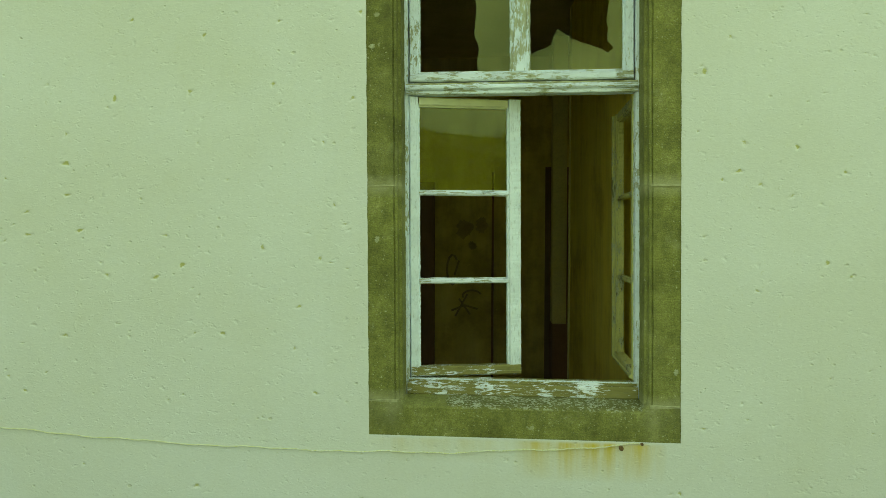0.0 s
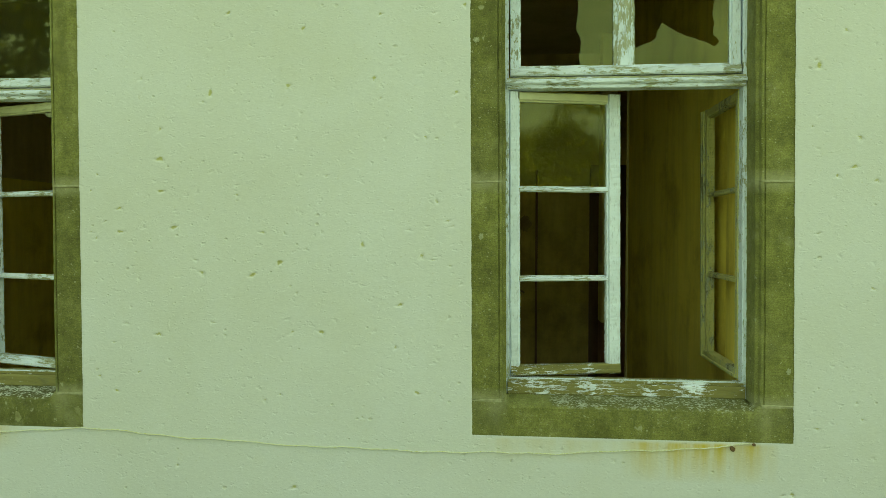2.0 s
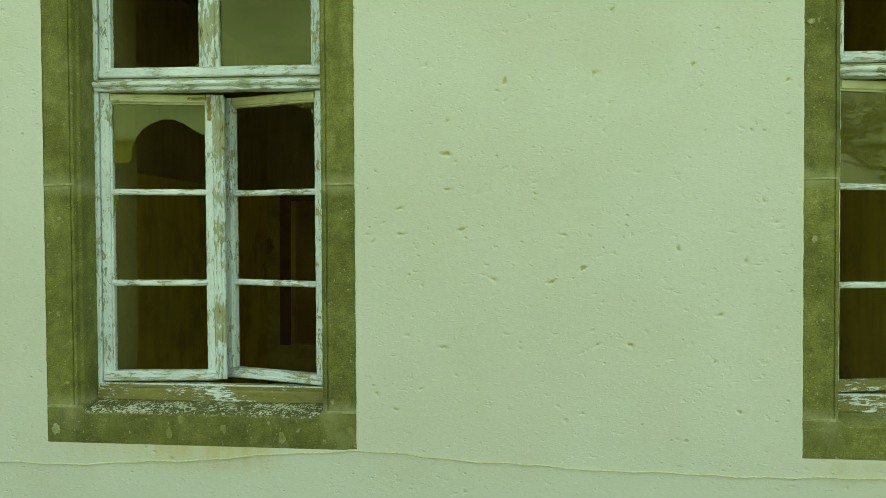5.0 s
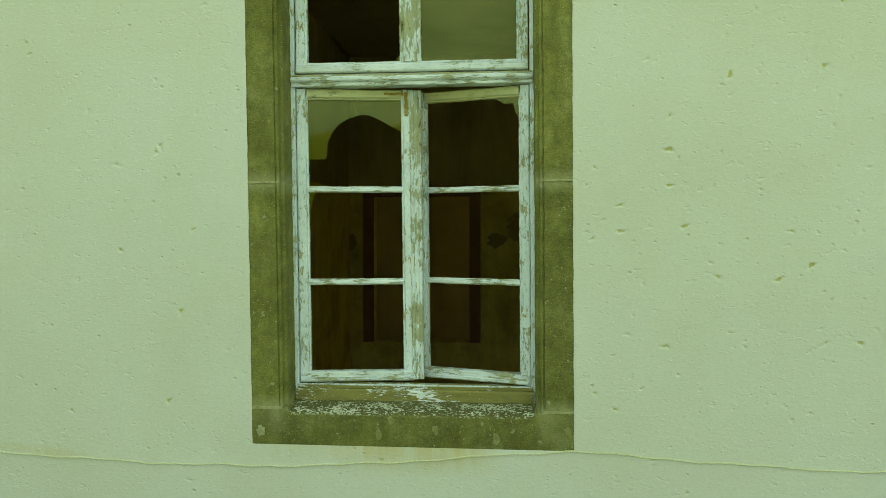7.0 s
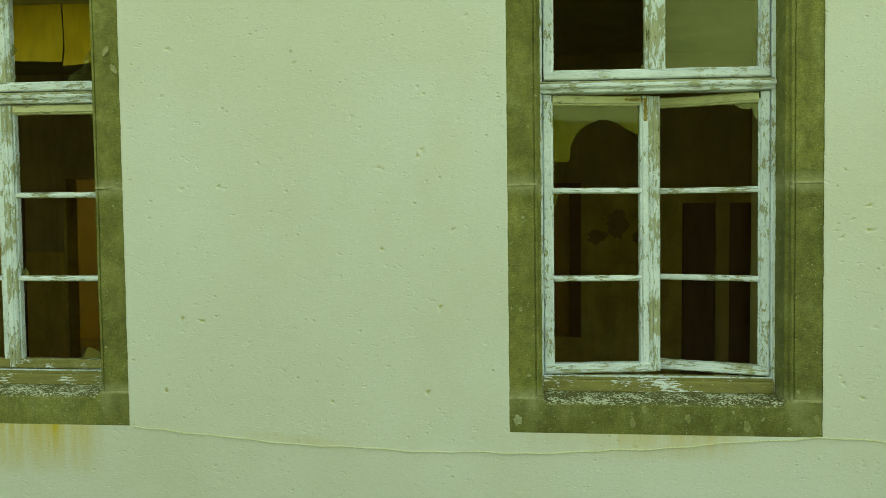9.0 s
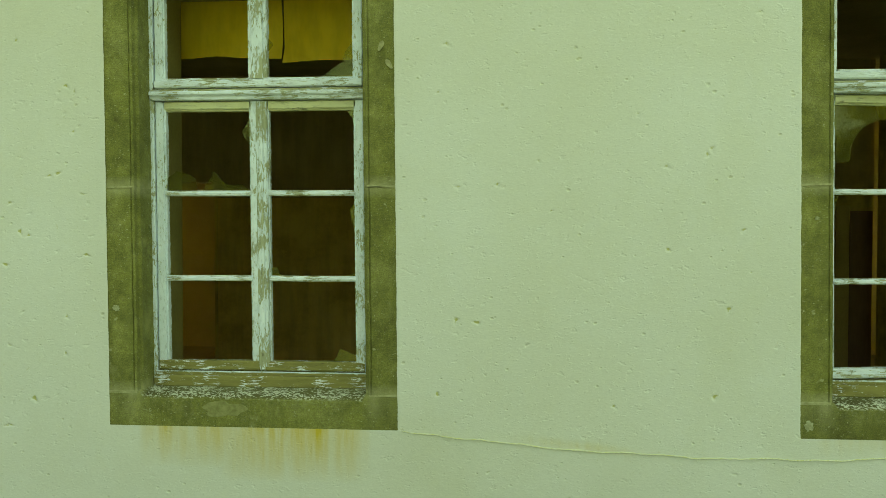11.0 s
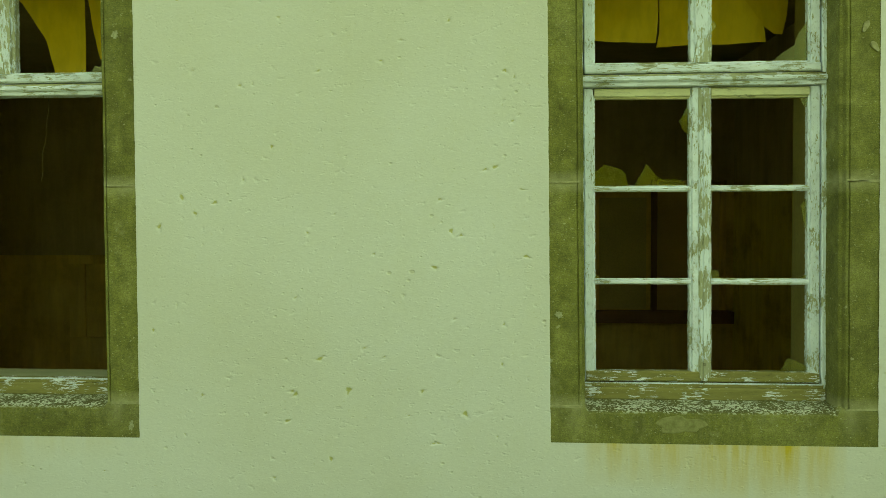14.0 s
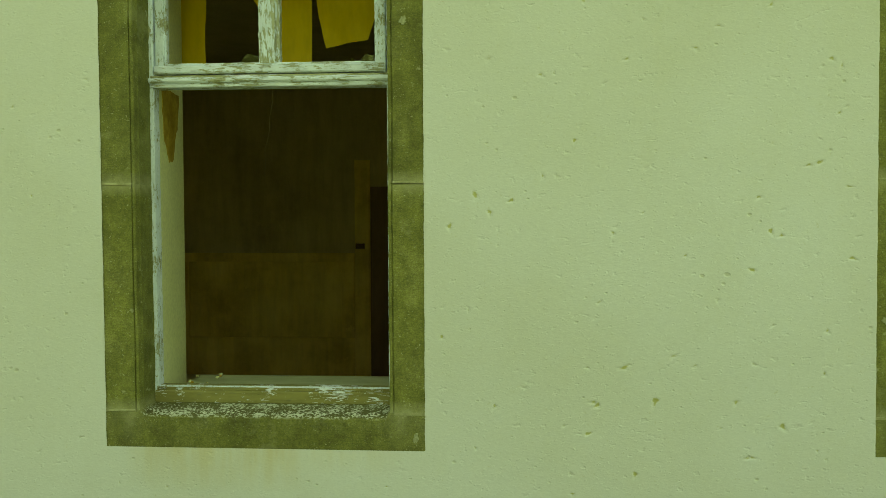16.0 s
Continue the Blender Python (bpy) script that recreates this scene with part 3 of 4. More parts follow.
def build_front_wall():
    wall = thing("wall_front", label="thick masonry facade with pitted pale green render", category="wall", kind="structure")
    pieces = []

    def slab(x0, x1, y0, y1, z0, z1):
        v = [(x, y, z) for z in (z0, z1) for x, y in ((x0, y0), (x1, y0), (x1, y1), (x0, y1))]
        return v, [(3, 2, 1, 0), (4, 5, 6, 7), (0, 1, 5, 4), (1, 2, 6, 5), (2, 3, 7, 6), (3, 0, 4, 7)]

    pieces.append(slab(X_WEST, X_EAST, 0.02, INNER, -0.2, 0.78))
    pieces.append(slab(X_WEST, X_EAST, 0.205, INNER, 0.78, 0.90))
    pieces.append(slab(X_WEST, X_EAST, 0.02, INNER, HEAD, 4.6))
    edges = sorted(CENTRES)
    spans = list(zip([None] + edges, edges + [None]))
    for a, b in spans:
        xl = X_WEST if a is None else a
        xr = X_EAST if b is None else b
        plan = []
        if a is None:
            plan += [(xl, 0.02)]
        else:
            plan += [(xl + 0.705, 0.02), (xl + 0.705, 0.20), (xl + 0.54, 0.20)][0:3]
        right = [(xr, 0.02), (xr, INNER)] if b is None else [(xr - 0.705, 0.02), (xr - 0.705, 0.20), (xr - 0.54, 0.20), (xr - 0.605, INNER)]
        left_back = [(xl, INNER)] if a is None else [(xl + 0.605, INNER)]
        poly = ([plan[0]] + right + left_back + list(reversed(plan[1:])))
        verts, faces = prism([[(x, y, z) for x, y in poly] for z in (0.90, HEAD)])
        # pale wash on the west pier, room plaster east, dull olive between
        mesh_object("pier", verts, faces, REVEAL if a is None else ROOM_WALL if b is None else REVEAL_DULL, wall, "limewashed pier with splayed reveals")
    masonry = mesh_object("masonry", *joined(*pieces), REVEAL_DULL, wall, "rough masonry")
    build_plaster(wall)
    # the thin raised lip of the day joint
    xs = np.linspace(-5.55, 0.73, 420)
    rings = []
    for x in xs:
        z = seam_height(float(x)) + rng.uniform(-0.0016, 0.0016)
        h = 0.0018 + rng.uniform(-0.0004, 0.0004)
        y = float(relief(np.array([x]), np.array([z]))[0])
        rings.append([(x, y + 0.004, z - h), (x, y + 0.004, z + h), (x, y - 0.0022, z + h * 0.5), (x, y - 0.0058, z - h)])
    v, f = prism(rings)
    n = len(v)
    mesh_object("day_joint", v, f, PLASTER, wall, "thin uneven plaster lip under the windows", attrs=(("dirt_shade", [0.58] * n), ("rust", [0.0] * n), ("hollow", [0.0] * n)))
    return wall


def jamb_profile(side, lip=0.5615):
    """Plan of a jamb stone, outwards from the window's middle."""
    p = [(0.708, 0.006), (0.708, 0.20), (0.545, 0.20), (0.545, 0.036), (0.5475, 0.032), (lip - 0.003, 0.028), (lip, 0.007), (lip + 0.0045, 0.004), (lip + 0.011, 0.004), (lip + 0.0125, 0.010), (lip + 0.0165, 0.010), (lip + 0.0185, 0.0045)]
    q = [(side * u, y) for u, y in p]
    return q if side < 0 else list(reversed(q))


def build_surround(c, up):
    ob = thing("stone_surround", (c, 0, up), label="weathered olive-grey sandstone window surround set into the render", category="window surround", group="stone window surrounds")
    for side in (-1, 1):
        for z0, z1 in ((0.962, 1.9455), (1.9465, HEAD)):
            n = int((z1 - z0) / 0.028)
            rings, mortar = [], []
            for k in range(n + 1):
                z = z0 + (z1 - z0) * k / n
                lean = 0.0022 * noise.noise((c * 3 + side, z * 3.0, 1.0))
                inset = 0.001 if k in (0, n) else 0.0
                rings.append([(x + lean + rng.uniform(-0.0012, 0.0012), y + inset + rng.uniform(-0.0010, 0.0010), z) for x, y in jamb_profile(side, 0.551 if c < -9 else 0.5615)])
                mortar += [0.9 if k in (0, n) else 0.45 if k in (1, n - 1) else 0.0] * 12
            v, f = prism(rings)
            mesh_object("jamb_stone", v, f, STONE, ob, attrs=(("lichen", [0.0] * len(v)), ("mortar", mortar)))
        for z in (0.9605, 1.946):
            v, f = member(*sorted((side * 0.5665, side * 0.7075)), 0.0022 if z > 1 else 0.0025, 0.18, z - 0.0046, z + 0.0046, bevel=0.001, rough=0.0030, step=0.012)
            mesh_object("mortar_joint", v, f, MORTAR, ob, "pale lime mortar joint")
    # sill: a front block with raised seats under the jambs and a sloping wash between them
    rings, lichen, limed, n = [], [], [], 72
    for k in range(n + 1):
        x = -0.708 + 1.416 * k / n
        seat = abs(x) > 0.548
        top_f, top_b = (0.959, 0.960) if seat else (0.936, 0.966)
        j = lambda: rng.uniform(-0.0014, 0.0014)
        bottom = 0.797 + 0.003 * noise.noise((x * 4, c, 0))
        bottom -= 0.012
        rings.append([(x, 0.005 + j(), bottom), (x, 0.20, bottom), (x, 0.20, top_b), (x, 0.14, top_b), (x, 0.035, top_f + 0.012 + j()), (x, 0.010, top_f + 0.003 + j()), (x, 0.004 + j(), top_f - 0.006 + j()), (x, 0.004 + j(), bottom + 0.07)])
        rings[-1] = list(reversed(rings[-1]))
        on = 0.0 if seat else 0.0 if c > 0 and x < -0.35 else 0.62 if c > 0 else 1.0
        lichen += list(reversed([0, 0, 0, on * 0.7, on, on * 0.75, on * 0.06, 0.0]))
        lime = 0.5 * math.exp(-((abs(x) - 0.59) / 0.03) ** 2) + (0.22 if seat else 0.0)
        limed += list(reversed([0, 0, 0, 0, lime, lime, lime, lime * 0.3]))
    v, f = prism(rings)
    mesh_object("sill_stone", v, f, STONE, ob, "sill stone with pale lichen on its wash", attrs=(("lichen", lichen), ("mortar", limed)))
    v, f = member(-0.708, 0.708, 0.002, 0.20, HEAD + 0.003, HEAD + 0.16, 0.006, 0.0015)
    mesh_object("lintel_stone", v, f, STONE, ob, attrs=(("lichen", [0.0] * len(v)), ("mortar", [0.0] * len(v))))
    return ob


# ---- windows ----
# levels of the joinery
Z_SILL, Z_SASH, Z_PANE, Z_BAR_LOW, Z_BAR_HIGH, Z_TOP, Z_KAMP, Z_LIGHT, Z_GLASS = 0.962, 1.037, 1.089, 1.500, 1.924, 2.341, 2.384, 2.446, 2.494
GLASS_TOP, LIGHT_TOP = 2.93, 2.975


def glass(parent, box, y, outline=None, seed=1, label=""):
    """A pane or what is left of it. outline: points in shares of the opening, with a mark on each broken side."""
    x0, x1, z0, z1 = box
    if outline is None:
        pts = [(x0 - 0.004, z0 - 0.004), (x1 + 0.004, z0 - 0.004), (x1 + 0.004, z1 + 0.004), (x0 - 0.004, z1 + 0.004)]
    else:
        pts = jagged([(x0 + (x1 - x0) * u, z0 + (z1 - z0) * w, k) for u, w, k in outline], 3, 0.09, seed)
    ob = sheet("pane", pts, y, 0.003, GLASS, parent, label or ("old clear glass pane" if outline is None else "jagged remnant of a broken glass pane"))
    ob.visible_shadow = False
    return ob


def sash(parent, side, angle, panes, astragal=False, w=0.522, pivot=0.152, rusty=False, sound=False, free=0.039, white_foot=False):
    """One casement. side: -1 hinged west, 1 hinged east. panes: outlines of the glass, lowest first; 0 means none."""
    s = -side

    def bx(u0, u1, y0, y1, z0, z1):
        return (min(s * u0, s * u1), max(s * u0, s * u1), y0, y1, z0, z1)

    # a sash swung indoors gets the paint with dirt and shade in it
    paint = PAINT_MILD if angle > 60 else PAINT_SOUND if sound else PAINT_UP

    def stile(u0, u1, lip0, lip1):
        return joined(
            member(*bx(u0, u1, 0.0, 0.042, Z_SASH + 0.004, Z_KAMP - 0.004), rough=0.0011, step=0.012),
            member(*bx(lip0, lip1, 0.010, 0.040, Z_PANE - 0.01, Z_TOP + 0.01), bevel=0.002, rough=0.0014, step=0.010))

    ob = mesh_object("sash", *stile(0.0, 0.041, 0.040, 0.0495), paint, parent, "casement with flaking white paint")
    ob.matrix_basis = pose(side * 0.524, pivot, 0, 0, 0, s * angle)
    mesh_object("meeting_stile", *stile(w - free, w, w - free - 0.0085, w - free + 0.001), paint, ob)
    v = joined(member(*bx(0.047, w - free - 0.006, 0.0015, 0.0405, Z_TOP, Z_KAMP - 0.005)), member(*bx(0.049, w - free - 0.008, 0.011, 0.040, Z_TOP - 0.008, Z_TOP + 0.002)))
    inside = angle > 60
    # the top rail's paint colour holds the yellow of reflected light
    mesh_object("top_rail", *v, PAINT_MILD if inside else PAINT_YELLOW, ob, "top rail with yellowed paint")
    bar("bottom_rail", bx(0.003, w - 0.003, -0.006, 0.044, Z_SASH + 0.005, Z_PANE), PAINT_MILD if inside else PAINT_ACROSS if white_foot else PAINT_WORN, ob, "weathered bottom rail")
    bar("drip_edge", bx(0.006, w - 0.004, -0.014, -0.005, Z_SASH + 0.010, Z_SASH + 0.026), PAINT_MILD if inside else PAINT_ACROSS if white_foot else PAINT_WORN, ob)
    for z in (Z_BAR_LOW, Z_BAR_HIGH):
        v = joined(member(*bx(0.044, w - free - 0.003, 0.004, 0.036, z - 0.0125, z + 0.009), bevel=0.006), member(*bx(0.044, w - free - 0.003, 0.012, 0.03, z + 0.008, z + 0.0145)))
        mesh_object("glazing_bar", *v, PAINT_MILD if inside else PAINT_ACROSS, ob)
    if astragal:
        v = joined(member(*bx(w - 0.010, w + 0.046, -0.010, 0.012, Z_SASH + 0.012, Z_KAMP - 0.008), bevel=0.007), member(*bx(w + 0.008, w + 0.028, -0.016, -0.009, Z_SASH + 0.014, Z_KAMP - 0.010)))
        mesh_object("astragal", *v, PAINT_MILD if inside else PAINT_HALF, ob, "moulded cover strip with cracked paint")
    if rusty:
        v = joined(member(*bx(w - 0.125, w - 0.016, -0.0022, 0.002, Z_KAMP - 0.027, Z_KAMP - 0.019), bevel=0.001, rough=0.003, step=0.01),
                   member(*bx(w - 0.032, w - 0.018, -0.0026, 0.002, Z_KAMP - 0.125, Z_KAMP - 0.016), bevel=0.001, rough=0.003, step=0.01))
        mesh_object("corner_strap", *v, RUST, ob, "thin rusty corner strap")
    rows = ((Z_PANE, Z_BAR_LOW - 0.012), (Z_BAR_LOW + 0.014, Z_BAR_HIGH - 0.012), (Z_BAR_HIGH + 0.014, Z_TOP - 0.006))
    u0, u1 = sorted((s * 0.049, s * (w - free - 0.008)))
    for i, ((z0, z1), outlines) in enumerate(zip(rows, panes)):
        for k, o in enumerate(outlines or ()):
            glass(ob, (u0, u1, z0, z1), 0.022, o if o != "full" else None, seed=i * 7 + k + 3)
    return ob


def build_window(number, c, up, light_panes, sashes):
    ob = thing(f"window_{number}", (c, 0, up), kind="structure", category="window", **sashes["tags"])
    bar("window_frame", (-0.53, 0.53, 0.143, 0.199, LIGHT_TOP, HEAD - 0.002), PAINT_ACROSS, ob, "head of the fixed frame with flaking white paint")
    for x0, x1 in ((-0.60, -0.5285), (0.5285, 0.60)):
        bar("frame_post", (x0, x1, 0.142, 0.20, 0.95, HEAD - 0.002), PAINT_UP, ob, "fixed frame post with flaking white paint", rough=0.0011, step=0.014)
    v = joined(member(-0.538, 0.538, 0.126, 0.20, Z_SILL, Z_SASH - 0.018, bevel=0.006), member(-0.534, 0.534, 0.138, 0.199, Z_SASH - 0.020, Z_SASH))
    # added bead that carries the arris highlight and the white paint left there
    bar("rail_lip", (-0.532, 0.532, 0.1365, 0.150, Z_SASH - 0.003, Z_SASH + 0.0025), PAINT_UP, ob, "thin bright paint left along the rail's arris", bevel=0.002)
    mesh_object("bottom_frame_rail", *v, PAINT_WORN, ob, "bottom rail, nearly bare grey wood with scraps of white paint")
    v = joined(member(-0.538, 0.538, 0.132, 0.20, Z_KAMP, Z_KAMP + 0.020, bevel=0.003), member(-0.540, 0.540, 0.118, 0.20, Z_KAMP + 0.018, Z_KAMP + 0.043, bevel=0.008))
    bar("transom_weathering", (-0.538, 0.538, 0.133, 0.20, Z_KAMP + 0.0415, Z_LIGHT - 0.008), PAINT_STRIP, ob, "upper strip of the transom, mostly bare olive wood")
    mesh_object("transom_bar", *v, PAINT_ACROSS, ob, "moulded transom with peeling paint")
    for e in (-1, 1):
        v = joined(member(*sorted((e * 0.522, e * 0.481)), 0.150, 0.192, Z_LIGHT, LIGHT_TOP, rough=0.0011, step=0.012),
                   member(*sorted((e * 0.482, e * 0.4725)), 0.160, 0.190, Z_GLASS - 0.01, GLASS_TOP + 0.01, bevel=0.002, rough=0.0014, step=0.010))
        mesh_object("light_stile", *v, PAINT_UP, ob, "stile of the upper light with flaking white paint")
    bar("light_head", (-0.481, 0.481, 0.151, 0.192, GLASS_TOP, LIGHT_TOP), PAINT_ACROSS, ob)
    v = joined(member(-0.520, 0.520, 0.138, 0.192, Z_LIGHT, Z_GLASS - 0.010, bevel=0.007), member(-0.474, 0.474, 0.150, 0.19, Z_GLASS - 0.012, Z_GLASS))
    mesh_object("light_rail", *v, PAINT_ACROSS, ob)
    v = joined(member(-0.048, 0.048, 0.152, 0.192, Z_GLASS - 0.004, LIGHT_TOP, rough=0.0018, step=0.012), member(-0.030, 0.030, 0.143, 0.153, Z_GLASS - 0.004, LIGHT_TOP - 0.004))
    mesh_object("mullion", *v, PAINT_HALF, ob, "mullion with half its white paint gone")
    for k, (u0, u1) in enumerate(((-0.473, -0.048), (0.048, 0.473))):
        for i, o in enumerate(light_panes[k] or ()):
            glass(ob, (u0, u1, Z_GLASS, GLASS_TOP), 0.170, o if o != "full" else None, seed=number * 11 + k * 5 + i)
    for side, key in ((-1, "west"), (1, "east")):
        if key in sashes:
            sash(ob, side, **sashes[key])
    # board over the masonry behind the frame
    top = 0.978 if number == 4 else 0.926
    bar("window_sill", (-0.535, 0.535, 0.205, INNER + 0.03, 0.90, top), BOARD, ob, "dusty inner window board", step=0.1)
    lean(ob, LEANS[number - 1])
    return ob


build_front_wall()
SURROUNDS = []
for c, up, k in zip(CENTRES, LIFTS, LEANS):
    SURROUNDS.append(build_surround(c, up))
    lean(SURROUNDS[-1], k)


def scab(at, seed):
    """A pale patch of lichen or scaled stone, wavy at its rim, a film on the stone's face."""
    x, z, rx, rz = at
    r = random.Random(seed)
    waves = [(k, r.uniform(0.05, 0.16), r.uniform(0, 6.28)) for k in (2, 3, 5, 8)]
    rim = []
    for i in range(30):
        a = -6.2832 * i / 30
        w = 1 + sum(h * math.sin(k * a + ph) for k, h, ph in waves)
        rim.append((x + rx * w * math.cos(a), z + rz * w * math.sin(a)))
    back = [(u, 0.006, v) for u, v in rim]
    inner = [(x + (u - x) * 0.9, 0.0012, z + (v - z) * 0.9) for u, v in rim]
    return prism([[(u, 0.0022, v) for u, v in rim], inner][::-1] + [back])


SCABS = (
    (0, (-0.656, 1.700, 0.011, 0.013), 1), (0, (-0.681, 2.580, 0.013, 0.012), 1), (0, (0.685, 1.117, 0.009, 0.013), 1),
    (1, (-0.655, 0.857, 0.020, 0.022), 1), (1, (-0.076, 0.914, 0.015, 0.017), 0), (1, (-0.131, 0.851, 0.013, 0.024), 0),
    (1, (0.116, 0.876, 0.012, 0.021), 0), (1, (0.378, 0.843, 0.014, 0.026), 0), (1, (-0.631, 1.797, 0.008, 0.008), 1), (1, (0.681, 0.881, 0.013, 0.020), 0),
    (2, (-0.13, 0.885, 0.095, 0.040), 0), (2, (-0.657, 1.365, 0.016, 0.014), 1),
    (3, (0.664, 0.855, 0.010, 0.022), 1), (3, (0.613, 2.625, 0.015, 0.016), 1),
)
for n, (where, at, pale) in enumerate(SCABS):
    v, f = scab(at, 40 + n)
    mesh_object("lichen_patch", v, f, LICHEN if pale else SCALED, SURROUNDS[where], "pale lichen patch" if pale else "paler scaled patch of stone")

nail = mesh_object("iron_nail", *member(0.644, 0.662, -0.018, 0.03, 0.782, 0.802, bevel=0.005), IRON)
tagged(nail, "rusty iron stub sticking out of the render", "nail")
stub = mesh_object("iron_nail", *member(0.737, 0.750, -0.012, 0.03, 0.806, 0.816, bevel=0.003), IRON)
tagged(stub, "small rusty iron stub under the sill stone", "nail")
for at, tilt in (((-5.651, -0.0035, 2.598), 25), ((-5.612, -0.0035, 2.513), -35)):
    chip = mesh_object("stone_chip", *prism([[(0.011 * math.cos(a) * (1 + 0.2 * math.sin(3 * a)), y, 0.026 * math.sin(a)) for a in [-6.2832 * i / 12 for i in range(12)]] for y in (0.0, 0.006)]), MORTAR)
    chip.matrix_world = pose(*at, 0, tilt, 0)
    tagged(chip, "pale scraped chip on the jamb stone", "chip", kind="structure")

T, F = True, False
build_window(
    1, CENTRES[0], LIFTS[0],
    (
        [[(0.66, 0.0, F), (1.01, -0.01, F), (1.01, 1.01, F), (0.58, 1.01, T), (0.63, 0.62, T), (0.60, 0.42, T), (0.66, 0.24, T)]],
        [[(-0.01, -0.01, F), (1.01, -0.01, F), (1.01, 1.01, F), (0.93, 1.01, T), (0.84, 0.60, T), (0.84, 0.30, T), (0.91, 0.24, T), (0.85, 0.18, T), (0.65, 0.27, T), (0.30, 0.44, T), (0.22, 0.27, T), (-0.01, 0.17, F)]],
    ),
    dict(
        tags=dict(label="old white casement window, one sash ajar and one wide open inwards, broken upper panes"),
        west=dict(angle=13.0, w=0.543, free=0.058, sound=True, panes=(0, 0, ["full"])),
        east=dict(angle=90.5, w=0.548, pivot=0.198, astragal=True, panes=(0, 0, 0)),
    ),
)
build_window(
    2, CENTRES[1], LIFTS[1],
    ([[(0.90, -0.01, F), (1.01, -0.01, F), (1.01, 0.09, T), (0.96, 0.03, T)]], ["full"]),
    dict(
        tags=dict(label="old white casement window, both sashes ajar, most panes smashed out"),
        west=dict(angle=8.0, astragal=True, rusty=True, white_foot=True, panes=(0, [[(-0.01, 0.72, T), (0.07, 1.01, F), (-0.01, 1.01, F)]],
                  [[(-0.01, 0.31, T), (0.175, 0.31, T), (0.20, 0.50, F), (0.26, 0.63, F), (0.33, 0.72, F), (0.42, 0.78, F), (0.525, 0.82, F), (0.475, 1.01, F), (-0.01, 1.01, F)],
                   [(0.528, 0.825, F), (0.64, 0.83, F), (0.76, 0.78, F), (0.88, 0.70, T), (1.01, 0.64, F), (1.01, 1.01, F), (0.478, 1.01, F)]])),
        east=dict(angle=17.0, w=0.546, white_foot=True, panes=(0, 0, [[(0.73, 1.01, T), (0.80, 0.95, T), (0.93, 0.93, T), (0.96, 0.82, T), (1.01, 0.78, F), (1.01, 1.01, F)]])),
    ),
)
build_window(
    3, CENTRES[2], LIFTS[2],
    (
        0,
        [[(0.63, -0.01, F), (1.01, -0.01, F), (1.01, 0.42, T), (0.92, 0.30, T), (0.88, 0.17, T), (0.76, 0.10, T)],
         [(-0.01, 0.30, T), (0.06, 0.38, T), (-0.01, 0.47, F)]],
    ),
    dict(
        tags=dict(label="old white casement window, closed, with jagged glass remnants in empty panes"),
        west=dict(angle=0.5, astragal=True, panes=(
            0,
            [[(-0.01, -0.01, F), (0.08, -0.01, T), (0.03, 0.04, T)]],
            [[(-0.01, -0.01, F), (0.36, -0.01, T), (0.34, 0.14, T), (0.10, 0.25, T), (-0.01, 0.16, F)],
             [(0.40, -0.01, F), (0.99, -0.01, T), (0.90, 0.08, T), (0.74, 0.07, T), (0.55, 0.25, T)],
             [(1.01, 0.58, T), (0.93, 0.66, T), (0.90, 0.74, T), (0.97, 0.88, T), (1.01, 0.88, F)]])),
        east=dict(angle=0.5, panes=(
            [[(0.72, -0.01, F), (1.01, -0.01, F), (1.01, 0.06, T), (0.80, 0.15, T)]],
            [[(-0.01, -0.01, F), (0.12, -0.01, T), (0.07, 0.10, T), (-0.01, 0.10, F)],
             [(1.01, 0.50, T), (0.95, 0.74, T), (0.94, 0.84, T), (1.01, 0.92, F)],
             [(0.88, -0.01, F), (1.01, -0.01, F), (1.01, 0.05, T)]],
            [[(0.92, 1.01, T), (0.95, 0.93, T), (1.01, 0.88, F), (1.01, 1.01, F)]])),
    ),
)
build_window(
    4, CENTRES[3], LIFTS[3],
    (
        [[(0.78, -0.01, F), (1.01, -0.01, F), (1.01, 0.05, T), (0.90, 0.10, T), (0.84, 0.08, T)]],
        [[(0.70, -0.01, F), (0.80, -0.01, T), (0.75, 0.04, T)], [(0.83, -0.01, F), (1.01, -0.01, F), (1.01, 0.06, T), (0.90, 0.08, T)]],
    ),
    dict(tags=dict(label="old window frame with both casements gone and peeling white paint")),
)

# ---- rooms ----
block("floor", (X_WEST, X_EAST, INNER, 7.0, FLOOR_Z - 0.2, FLOOR_Z), FLOOR)
tagged(bpy.data.objects["floor"], "dusty worn wooden room floor", "floor", kind="structure")
block("ceiling", (X_WEST, X_EAST, 0.02, 7.0, CEIL_Z, CEIL_Z + 0.2), CEILING)
tagged(bpy.data.objects["ceiling"], "dark sooty plaster ceiling", "ceiling", kind="structure")
west = thing("wall_west", label="plain damp end wall with an unseen side opening added for light", category="wall", kind="structure")
# unseen opening added here to brighten the last room
for box in ((X_WEST - 0.3, X_WEST, 0.0, 2.4, -0.2, 4.6), (X_WEST - 0.3, X_WEST, 3.2, 7.2, -0.2, 4.6), (X_WEST - 0.3, X_WEST, 2.4, 3.2, -0.2, 1.2), (X_WEST - 0.3, X_WEST, 2.4, 3.2, 2.6, 4.6)):
    block("wall_plaster", box, ROOM_WALL, west)
block("wall_east", (X_EAST, X_EAST + 0.3, 0.0, 7.2, -0.2, 4.6), ROOM_WALL)
tagged(bpy.data.objects["wall_east"], "plain damp end wall of the building", "wall", kind="structure")
